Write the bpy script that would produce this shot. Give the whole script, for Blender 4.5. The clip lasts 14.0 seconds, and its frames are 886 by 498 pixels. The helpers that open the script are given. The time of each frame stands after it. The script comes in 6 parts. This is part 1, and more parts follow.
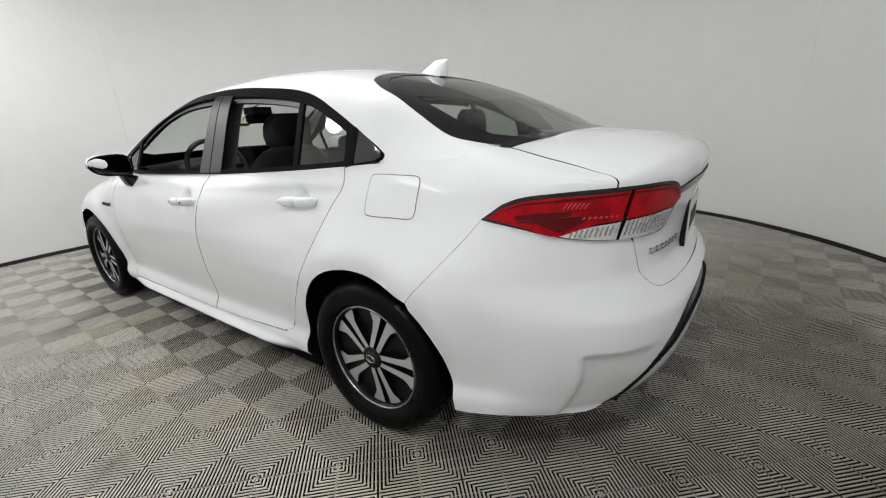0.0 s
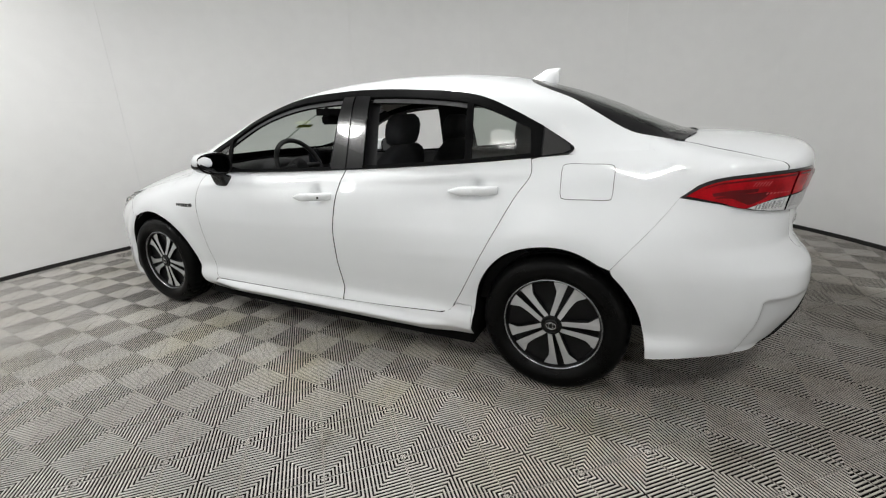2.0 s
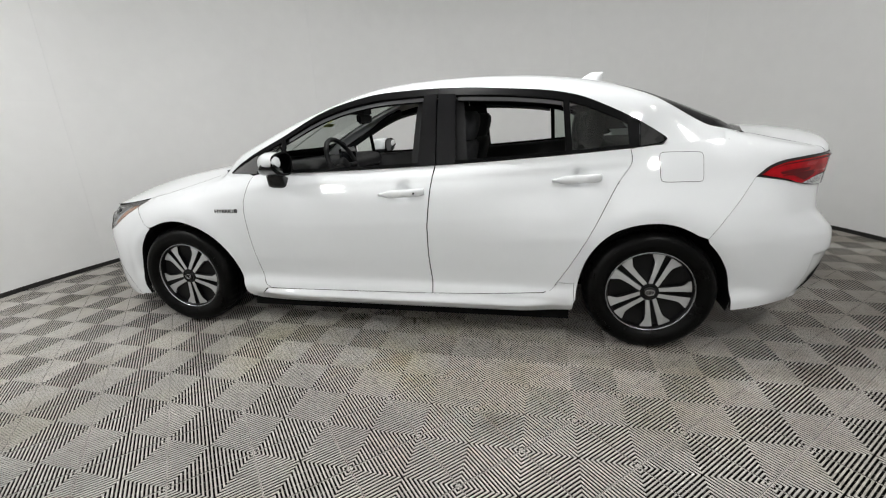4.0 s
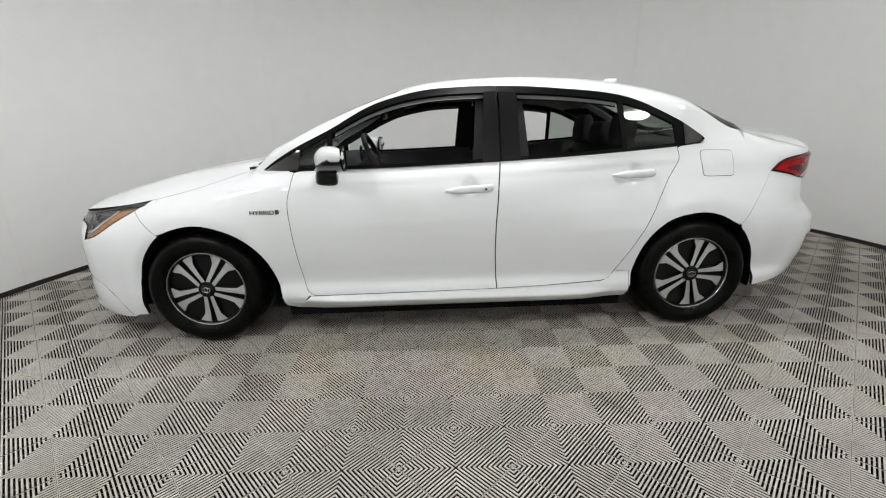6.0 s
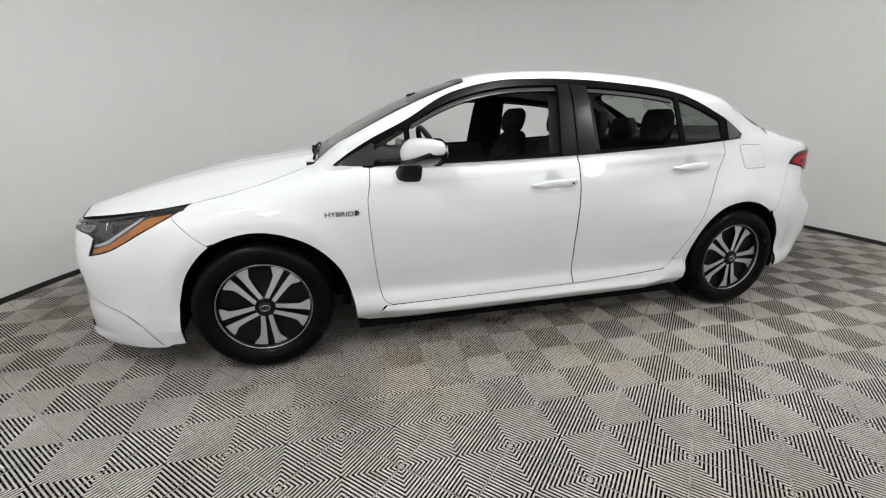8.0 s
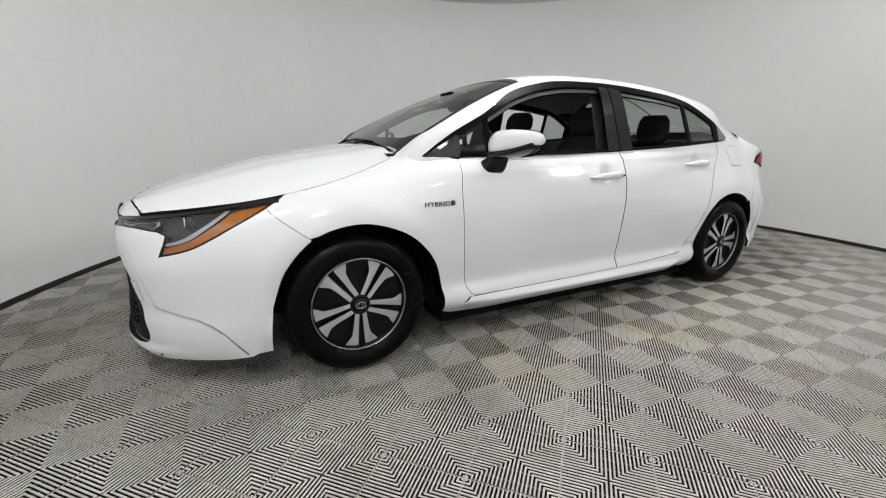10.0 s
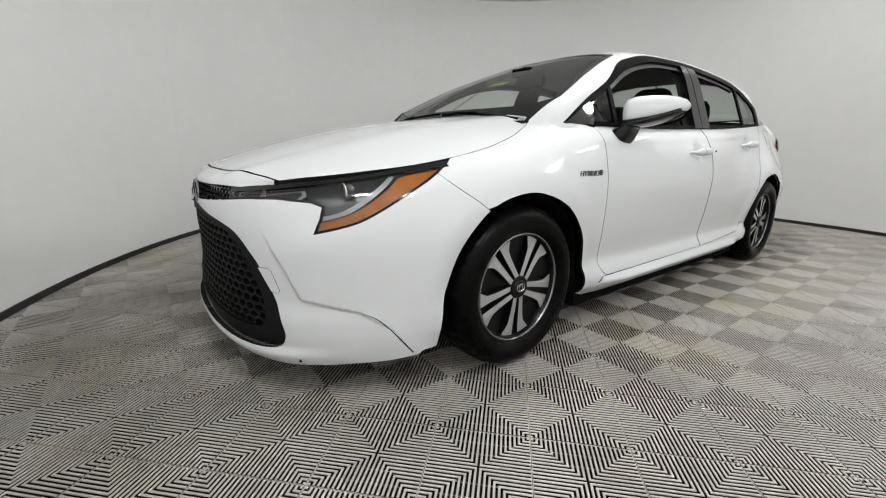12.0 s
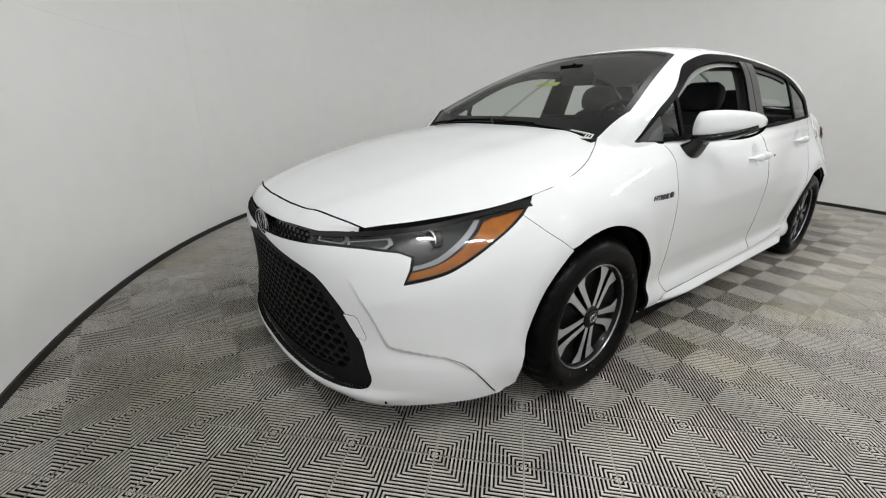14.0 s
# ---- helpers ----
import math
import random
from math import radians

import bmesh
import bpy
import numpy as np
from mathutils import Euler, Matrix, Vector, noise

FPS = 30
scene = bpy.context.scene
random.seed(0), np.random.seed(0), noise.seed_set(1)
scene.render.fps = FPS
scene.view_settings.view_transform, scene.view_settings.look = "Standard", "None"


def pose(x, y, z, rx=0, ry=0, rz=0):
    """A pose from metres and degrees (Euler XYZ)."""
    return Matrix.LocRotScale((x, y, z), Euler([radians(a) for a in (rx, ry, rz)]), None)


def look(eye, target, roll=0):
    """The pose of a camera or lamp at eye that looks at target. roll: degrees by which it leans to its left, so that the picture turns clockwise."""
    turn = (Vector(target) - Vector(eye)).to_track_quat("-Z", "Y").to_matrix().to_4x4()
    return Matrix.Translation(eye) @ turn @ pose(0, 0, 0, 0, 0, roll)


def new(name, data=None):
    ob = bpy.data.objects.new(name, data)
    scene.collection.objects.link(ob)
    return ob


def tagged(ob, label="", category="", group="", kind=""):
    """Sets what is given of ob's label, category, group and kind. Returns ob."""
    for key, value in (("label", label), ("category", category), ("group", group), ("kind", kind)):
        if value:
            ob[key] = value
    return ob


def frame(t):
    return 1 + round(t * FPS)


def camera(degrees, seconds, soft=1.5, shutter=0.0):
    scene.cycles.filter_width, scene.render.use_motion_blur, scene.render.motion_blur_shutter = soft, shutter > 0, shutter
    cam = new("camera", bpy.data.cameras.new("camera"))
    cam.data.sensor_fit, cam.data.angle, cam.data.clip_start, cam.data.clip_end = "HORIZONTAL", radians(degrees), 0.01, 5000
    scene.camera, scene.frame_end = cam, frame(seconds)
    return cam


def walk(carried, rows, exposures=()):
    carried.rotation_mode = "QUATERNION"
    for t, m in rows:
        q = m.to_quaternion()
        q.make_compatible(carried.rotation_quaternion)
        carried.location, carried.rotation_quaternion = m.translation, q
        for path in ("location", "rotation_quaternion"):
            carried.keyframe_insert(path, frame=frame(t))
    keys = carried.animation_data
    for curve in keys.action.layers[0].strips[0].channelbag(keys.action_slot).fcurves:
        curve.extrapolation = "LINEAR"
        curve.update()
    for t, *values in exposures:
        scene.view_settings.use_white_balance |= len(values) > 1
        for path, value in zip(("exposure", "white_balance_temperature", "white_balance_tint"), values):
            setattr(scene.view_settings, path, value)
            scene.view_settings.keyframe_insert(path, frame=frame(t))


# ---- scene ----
cam = camera(94.3, 14.0, soft=1.15)
PATH = [
    (0, (2.374, -1.779, 1.164), (1.267, -0.228, 0.558), -2.94),
    (0.5, (2.219, -1.977, 1.172), (1.127, -0.409, 0.582), -3.11),
    (1, (2.072, -2.177, 1.159), (1.031, -0.571, 0.579), -2.89),
    (1.5, (1.841, -2.321, 1.152), (0.888, -0.663, 0.569), -2.57),
    (2, (1.648, -2.476, 1.168), (0.804, -0.760, 0.584), -2.36),
    (2.5, (1.468, -2.638, 1.175), (0.733, -0.879, 0.573), -2.62),
    (3, (1.201, -2.743, 1.180), (0.573, -0.942, 0.580), -2.85),
    (5.5, (0.125, -3.029, 1.148), (0.076, -1.115, 0.573), -1.49),
    (6, (-0.134, -2.978, 1.151), (-0.064, -1.065, 0.573), -1.17),
    (6.5, (-0.343, -2.963, 1.147), (-0.165, -1.057, 0.567), -0.94),
    (7, (-0.566, -2.943, 1.145), (-0.284, -1.050, 0.562), -0.69),
    (7.5, (-0.799, -2.824, 1.127), (-0.413, -0.949, 0.546), -0.48),
    (8, (-1.001, -2.728, 1.127), (-0.511, -0.881, 0.539), -0.27),
    (10.5, (-2.006, -2.348, 0.959), (-1.009, -0.686, 0.466), 0.98),
    (11, (-2.190, -2.165, 0.891), (-1.110, -0.547, 0.427), 1.09),
    (11.5, (-2.365, -1.969, 0.839), (-1.223, -0.392, 0.384), 1.09),
    (12, (-2.490, -1.839, 0.827), (-1.303, -0.302, 0.348), 0.96),
    (12.5, (-2.577, -1.728, 0.871), (-1.364, -0.224, 0.355), 0.72),
    (13, (-2.632, -1.621, 0.933), (-1.410, -0.140, 0.374), 0.52),
    (13.5, (-2.666, -1.579, 0.997), (-1.465, -0.097, 0.396), 0.33),
    (14, (-2.645, -1.599, 1.059), (-1.490, -0.100, 0.411), 0.49),
]
walk(cam, [(t, look(eye, target, roll)) for t, eye, target, roll in PATH])

# ---- world and lamps ----
world = bpy.data.worlds.new("world")
scene.world = world
world.use_nodes = True
world.node_tree.nodes["Background"].inputs[0].default_value = (0.8, 0.85, 0.9, 1)
world.node_tree.nodes["Background"].inputs[1].default_value = 0.02
CEILING = 3.055
# place, watts and aim: the fourth and fifth are unseen fills, added to wash the wall behind the viewer, which throws a
# broad soft light on the flank
LAMPS = [
    ((2.25, -2.55), 37, (1.2, -0.1, 0.85)),
    ((3.0, -1.1), 14, (1.6, 2.0, 1.4)),
    ((-1.95, -2.75), 35, (-0.8, 0.2, 1.1)),
    ((-2.6, -1.6), 33, (-3.1, -2.2, 0.8)),
    ((0.1, -3.2), 56, (0.1, -4.4, 1.5)),
    ((0.2, -0.3), 64, (0.2, 0.4, 0.0)),
]
for (lx, ly), watts, aim in LAMPS:
    lamp = bpy.data.lights.new("downlight", "AREA")
    lamp.shape, lamp.size, lamp.energy, lamp.color = "DISK", 0.38, watts, (0.985, 0.988, 0.972)
    new("downlight_or_fill_lamp", lamp).matrix_world = look((lx, ly, CEILING - 0.085), aim)
scene.view_settings.exposure = 0.0


# ---- materials ----
def material(name, base, rough=0.5, metal=0.0, coat=0.0, coat_rough=0.03, spec=0.5, noise_scale=0.0, vary=0.0, bump=0.0,
             bump_scale=0.0, rough_vary=0.0, per_object=0.0, trans=0.0, ior=1.45, emission=None, strength=0.0, alpha=1.0, world_space=False):
    """A Principled surface with two scales of colour variation and a fine bump, in object metres."""
    m = bpy.data.materials.new(name)
    m.use_nodes = True
    nt = m.node_tree
    b = nt.nodes["Principled BSDF"]
    b.inputs["Base Color"].default_value = (*base, 1)
    b.inputs["Roughness"].default_value = rough
    b.inputs["Metallic"].default_value = metal
    b.inputs["Coat Weight"].default_value = coat
    b.inputs["Coat Roughness"].default_value = coat_rough
    b.inputs["Specular IOR Level"].default_value = spec
    b.inputs["Transmission Weight"].default_value = trans
    b.inputs["IOR"].default_value = ior
    b.inputs["Alpha"].default_value = alpha
    if emission:
        b.inputs["Emission Color"].default_value = (*emission, 1)
        b.inputs["Emission Strength"].default_value = strength
    co = nt.nodes.new("ShaderNodeNewGeometry").outputs["Position"] if world_space else nt.nodes.new("ShaderNodeTexCoord").outputs["Object"]
    if vary or per_object:
        mix = nt.nodes.new("ShaderNodeMix")
        mix.data_type = "RGBA"
        mix.blend_type = "MULTIPLY"
        mix.inputs[0].default_value = 1.0
        mix.inputs[6].default_value = (*base, 1)
        big = nt.nodes.new("ShaderNodeTexNoise")
        big.inputs["Scale"].default_value, big.inputs["Detail"].default_value = noise_scale, 6
        fine = nt.nodes.new("ShaderNodeTexNoise")
        fine.inputs["Scale"].default_value, fine.inputs["Detail"].default_value = noise_scale * 14, 4
        nt.links.new(co, big.inputs["Vector"])
        nt.links.new(co, fine.inputs["Vector"])
        add = nt.nodes.new("ShaderNodeMath")
        add.operation = "MULTIPLY_ADD"
        add.inputs[1].default_value = 0.5
        nt.links.new(fine.outputs[0], add.inputs[0])
        nt.links.new(big.outputs[0], add.inputs[2])
        ramp = nt.nodes.new("ShaderNodeMapRange")
        ramp.inputs["From Min"].default_value, ramp.inputs["From Max"].default_value = 0.45, 1.05
        ramp.inputs["To Min"].default_value, ramp.inputs["To Max"].default_value = 1 - vary, 1 + vary * 0.4
        nt.links.new(add.outputs[0], ramp.inputs[0])
        value = ramp.outputs[0]
        if per_object:
            info = nt.nodes.new("ShaderNodeObjectInfo")
            r2 = nt.nodes.new("ShaderNodeMapRange")
            r2.inputs["To Min"].default_value, r2.inputs["To Max"].default_value = 1 - per_object, 1 + per_object
            nt.links.new(info.outputs["Random"], r2.inputs[0])
            mul = nt.nodes.new("ShaderNodeMath")
            mul.operation = "MULTIPLY"
            nt.links.new(value, mul.inputs[0])
            nt.links.new(r2.outputs[0], mul.inputs[1])
            value = mul.outputs[0]
        nt.links.new(value, mix.inputs[7])
        nt.links.new(mix.outputs[2], b.inputs["Base Color"])
        if rough_vary:
            r3 = nt.nodes.new("ShaderNodeMapRange")
            r3.inputs["From Min"].default_value, r3.inputs["From Max"].default_value = 0.45, 1.05
            r3.inputs["To Min"].default_value, r3.inputs["To Max"].default_value = rough - rough_vary, rough + rough_vary
            nt.links.new(add.outputs[0], r3.inputs[0])
            nt.links.new(r3.outputs[0], b.inputs["Roughness"])
    if bump:
        n = nt.nodes.new("ShaderNodeTexNoise")
        n.inputs["Scale"].default_value, n.inputs["Detail"].default_value = bump_scale, 4
        nt.links.new(co, n.inputs["Vector"])
        bp = nt.nodes.new("ShaderNodeBump")
        bp.inputs["Strength"].default_value, bp.inputs["Distance"].default_value = bump, 0.002
        nt.links.new(n.outputs[0], bp.inputs["Height"])
        nt.links.new(bp.outputs[0], b.inputs["Normal"])
    return m


WALL = material("wall_paint", (0.865, 0.865, 0.86), 0.55, noise_scale=0.5, vary=0.05, bump=0.15, bump_scale=60, rough_vary=0.08)
CEIL = material("ceiling_paint", (0.75, 0.75, 0.745), 0.7, noise_scale=0.8, vary=0.06, bump=0.1, bump_scale=80)
BLACK_TRIM = material("black_base_trim", (0.02, 0.019, 0.018), 0.5, noise_scale=3, vary=0.3, bump=0.1, bump_scale=50)
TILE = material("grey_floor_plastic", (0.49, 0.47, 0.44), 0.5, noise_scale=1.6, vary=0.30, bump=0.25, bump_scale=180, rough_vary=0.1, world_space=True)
# near-black slot walls and slab: the shade deep in the slots, put into colour
GROOVE_SHADE = material("groove_shade", (0.010, 0.009, 0.008), 0.8, spec=0.2, noise_scale=3, vary=0.4, world_space=True)
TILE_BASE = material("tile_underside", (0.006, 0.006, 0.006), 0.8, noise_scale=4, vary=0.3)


def blotch(m, colour, scale, lo, hi, amount, around=None):
    """Patches of dirt and of darker floor, of their own shape, in world metres; around: the middle and the half widths
    of the patched stretch.
    """
    nt = m.node_tree
    b = nt.nodes["Principled BSDF"]
    old = b.inputs["Base Color"].links[0].from_socket
    n = nt.nodes.new("ShaderNodeTexNoise")
    n.inputs["Scale"].default_value, n.inputs["Detail"].default_value, n.inputs["Roughness"].default_value = scale, 7, 0.62
    nt.links.new(nt.nodes.new("ShaderNodeNewGeometry").outputs["Position"], n.inputs["Vector"])
    r = nt.nodes.new("ShaderNodeMapRange")
    for key, v in (("From Min", lo), ("From Max", hi), ("To Min", 0.0), ("To Max", amount)):
        r.inputs[key].default_value = v
    nt.links.new(n.outputs[0], r.inputs[0])
    strength = r.outputs[0]
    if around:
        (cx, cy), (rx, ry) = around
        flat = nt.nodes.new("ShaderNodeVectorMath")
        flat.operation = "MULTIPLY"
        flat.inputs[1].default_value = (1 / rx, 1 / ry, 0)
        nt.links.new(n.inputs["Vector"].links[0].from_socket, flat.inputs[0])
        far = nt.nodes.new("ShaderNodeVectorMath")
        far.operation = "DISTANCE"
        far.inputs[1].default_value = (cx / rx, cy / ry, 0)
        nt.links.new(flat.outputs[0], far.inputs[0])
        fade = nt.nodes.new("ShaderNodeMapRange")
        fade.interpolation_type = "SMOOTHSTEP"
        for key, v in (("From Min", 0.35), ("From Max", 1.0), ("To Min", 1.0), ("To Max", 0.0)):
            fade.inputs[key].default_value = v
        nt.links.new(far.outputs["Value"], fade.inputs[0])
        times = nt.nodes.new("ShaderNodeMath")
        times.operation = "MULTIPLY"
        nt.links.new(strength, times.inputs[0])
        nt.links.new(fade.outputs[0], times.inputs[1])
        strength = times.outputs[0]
    mix = nt.nodes.new("ShaderNodeMix")
    mix.data_type = "RGBA"
    mix.inputs[7].default_value = (*colour, 1)
    nt.links.new(strength, mix.inputs[0])
    nt.links.new(old, mix.inputs[6])
    nt.links.new(mix.outputs[2], b.inputs["Base Color"])


blotch(TILE, (0.40, 0.375, 0.24), 0.9, 0.50, 0.66, 0.35)
blotch(TILE, (0.13, 0.105, 0.08), 1.7, 0.57, 0.76, 0.5)
blotch(TILE, (0.38, 0.345, 0.21), 1.7, 0.40, 0.62, 0.45, ((0.0, -1.05), (1.9, 0.55)))
blotch(TILE, (0.15, 0.115, 0.085), 2.4, 0.38, 0.66, 0.45, ((2.15, -0.75), (1.2, 0.9)))
# two wide stretches of darker floor, past the tail and past the nose
blotch(TILE, (0.17, 0.145, 0.115), 1.2, 0.30, 0.60, 0.65, ((3.1, 0.9), (1.6, 2.2)))
blotch(TILE, (0.20, 0.18, 0.155), 2.2, 0.36, 0.62, 0.6, ((-2.7, 0.6), (1.1, 1.8)))
blotch(TILE, (0.10, 0.08, 0.065), 7.0, 0.60, 0.78, 0.45)
DIFFUSER = material("lamp_diffuser", (0.9, 0.9, 0.88), 0.4, emission=(1, 0.98, 0.95), strength=4.0)
LAMP_RIM = material("white_enamel", (0.8, 0.8, 0.79), 0.35, noise_scale=6, vary=0.05)


# ---- mesh helpers ----
def mesh_from(name, verts, faces, mats=(), smooth=False):
    me = bpy.data.meshes.new(name)
    me.from_pydata([tuple(v) for v in verts], [], [tuple(f) for f in faces])
    for m in mats:
        me.materials.append(m)
    if smooth:
        me.polygons.foreach_set("use_smooth", [True] * len(me.polygons))
    me.update()
    return me


def part(name, bm, mat, parent, label="", smooth=False):
    """Links a bmesh as one mesh under a thing or a part."""
    me = bpy.data.meshes.new(name)
    bmesh.ops.recalc_face_normals(bm, faces=bm.faces)
    bm.to_mesh(me)
    bm.free()
    for m in (mat if isinstance(mat, (tuple, list)) else (mat,)):
        me.materials.append(m)
    if smooth:
        me.polygons.foreach_set("use_smooth", [True] * len(me.polygons))
    ob = new(name, me)
    ob.parent = parent
    return tagged(ob, label)


def thing(name, label, category, at=(0, 0, 0), group="", kind=""):
    ob = new(name)
    ob.location = at
    ob.empty_display_size = 0.1
    return tagged(ob, label, category, group, kind)


def box(bm, x0, x1, y0, y1, z0, z1):
    v = [bm.verts.new((x, y, z)) for z in (z0, z1) for x, y in ((x0, y0), (x1, y0), (x1, y1), (x0, y1))]
    for f in ((0, 3, 2, 1), (4, 5, 6, 7), (0, 1, 5, 4), (1, 2, 6, 5), (2, 3, 7, 6), (3, 0, 4, 7)):
        bm.faces.new([v[i] for i in f])
    return v


def tube(bm, path, radius, sides=10, caps=True, squash=1.0):
    """A round bar along a list of points; radius may be one number or one for each point."""
    pts = [Vector(p) for p in path]
    radii = radius if isinstance(radius, (list, tuple)) else [radius] * len(pts)
    rings = []
    ref = None
    for k, p in enumerate(pts):
        d = (pts[min(k + 1, len(pts) - 1)] - pts[max(k - 1, 0)]).normalized()
        if ref is None:
            ref = Vector((0, 0, 1)) if abs(d.z) < 0.9 else Vector((1, 0, 0))
        a = (ref - d * ref.dot(d)).normalized()
        ref = a
        b = d.cross(a)
        rings.append([bm.verts.new(p + radii[k] * (math.cos(q) * a * squash + math.sin(q) * b)) for q in (2 * math.pi * i / sides for i in range(sides))])
    for r0, r1 in zip(rings, rings[1:]):
        for i in range(sides):
            bm.faces.new((r0[i], r0[(i + 1) % sides], r1[(i + 1) % sides], r1[i]))
    if caps:
        bm.faces.new(rings[0][::-1])
        bm.faces.new(rings[-1])

# ---- the round room ----
ROOM_C, ROOM_A, ROOM_B, ROOM_TURN = (0.320, -0.329), 4.306, 3.566, math.radians(71.0)


def room_point(q, grow=0.0):
    ax, ay = (ROOM_A + grow) * math.cos(q), (ROOM_B + grow) * math.sin(q)
    c, s = math.cos(ROOM_TURN), math.sin(ROOM_TURN)
    return ROOM_C[0] + c * ax - s * ay, ROOM_C[1] + s * ax + c * ay


def ring_wall(name, inner, outer, z0, z1, mat, steps=192, label="", start=0.0, end=1.0):
    """A curved wall between two grown ellipses, with thickness."""
    bm = bmesh.new()
    qs = [2 * math.pi * (start + (end - start) * k / steps) for k in range(steps + 1)]
    cols = []
    for q in qs:
        (ix, iy), (ox, oy) = room_point(q, inner), room_point(q, outer)
        cols.append([bm.verts.new(p) for p in ((ix, iy, z0), (ix, iy, z1), (ox, oy, z1), (ox, oy, z0))])
    for a, b in zip(cols, cols[1:]):
        for i in range(4):
            bm.faces.new((a[i], a[(i + 1) % 4], b[(i + 1) % 4], b[i]))
    if end - start < 1:
        bm.faces.new(cols[0])
        bm.faces.new(cols[-1][::-1])
    else:
        bmesh.ops.remove_doubles(bm, verts=bm.verts, dist=1e-4)
    me = bpy.data.meshes.new(name)
    bmesh.ops.recalc_face_normals(bm, faces=bm.faces)
    bm.to_mesh(me)
    bm.free()
    me.materials.append(mat)
    me.polygons.foreach_set("use_smooth", [True] * len(me.polygons))
    me.set_sharp_from_angle(angle=0.6)
    return tagged(new(name, me), label, kind="structure")


# the wall: curved sheets with hairline seams, in two courses
WALL_SEAMS = [0.02, 0.105, 0.1763, 0.2773, 0.36, 0.45, 0.54, 0.63, 0.73, 0.8208, 0.9442]
wall = thing("wall_round", "smooth off-white curved studio wall of butted sheets", "wall", kind="structure")
SEAM_Z = 1.497
for k, s0 in enumerate(WALL_SEAMS):
    s1 = WALL_SEAMS[k + 1] if k + 1 < len(WALL_SEAMS) else WALL_SEAMS[0] + 1
    for z0, z1 in ((0.0, SEAM_Z - 0.0002), (SEAM_Z + 0.0002, CEILING)):
        sheet = ring_wall("wall_panel", 0.0, 0.05, z0, z1, WALL, 24, start=s0 + 0.00002, end=s1 - 0.00002)
        sheet.parent = wall
ring_wall("wall_backing", 0.055, 0.16, -0.1, CEILING, WALL, label="plain wall behind the curved sheets")
ring_wall("baseboard", -0.012, -0.001, 0.0, 0.036, BLACK_TRIM, label="thin black rubber base trim round the wall")

bm = bmesh.new()
rim = [room_point(2 * math.pi * k / 96, 0.16) for k in range(96)]
lo = [bm.verts.new((x, y, CEILING)) for x, y in rim]
hi = [bm.verts.new((x, y, CEILING + 0.1)) for x, y in rim]
bm.faces.new(lo[::-1])
bm.faces.new(hi)
for k in range(96):
    bm.faces.new((lo[k], lo[(k + 1) % 96], hi[(k + 1) % 96], hi[k]))
ceiling = part("ceiling", bm, CEIL, None, "flat dull grey studio ceiling")
tagged(ceiling, kind="structure")


def ceiling_lamp(x, y):
    lamp_ob = thing("ceiling_light", "round white ceiling downlight or added fill, with a glowing diffuser", "ceiling light", (x, y, CEILING), group="round ceiling lights")
    bm = bmesh.new()
    prof = [(0.0, -0.0), (0.21, -0.0), (0.22, -0.03), (0.22, -0.07), (0.205, -0.075), (0.20, -0.055), (0.0, -0.055)]
    rings = []
    for r, z in prof:
        rings.append([bm.verts.new((r * math.cos(2 * math.pi * i / 40), r * math.sin(2 * math.pi * i / 40), z)) for i in range(40)] if r else [bm.verts.new((0, 0, z))] * 40)
    for a, b in zip(rings, rings[1:]):
        for i in range(40):
            q = [a[i], a[(i + 1) % 40], b[(i + 1) % 40], b[i]]
            q = [v for n, v in enumerate(q) if v not in q[:n]]
            bm.faces.new(q)
    part("housing", bm, LAMP_RIM, lamp_ob)
    bm = bmesh.new()
    bmesh.ops.create_circle(bm, cap_ends=True, segments=40, radius=0.198, matrix=Matrix.Translation((0, 0, -0.062)))
    part("diffuser", bm, DIFFUSER, lamp_ob, "glowing white diffuser")
    return lamp_ob


# every lamp gets a fixture, the two added fills as well
for (lx, ly), watts, aim in LAMPS:
    ceiling_lamp(lx, ly)

# ---- floor: interlocking ribbed tiles over a slab ----
bm = bmesh.new()
rim = [room_point(2 * math.pi * k / 96, 0.16) for k in range(96)]
lo = [bm.verts.new((x, y, -0.12)) for x, y in rim]
hi = [bm.verts.new((x, y, -0.021)) for x, y in rim]
bm.faces.new(hi)
bm.faces.new(lo[::-1])
for k in range(96):
    bm.faces.new((lo[k], lo[(k + 1) % 96], hi[(k + 1) % 96], hi[k]))
floor = part("floor", bm, TILE_BASE, None, "studio floor of grey ribbed interlocking plastic tiles")
tagged(floor, kind="structure")

TILE_A, TILE_B, TILE_O = 0.1994, -0.0062, (-1.2408, -1.1857)
PITCH = math.sqrt(2 * (TILE_A ** 2 + TILE_B ** 2))
TILE_ANGLE = math.atan2(TILE_B, TILE_A) + math.pi / 4
RIBS = 11
RIB_WIDE = 0.53   # the crown's share of the pitch


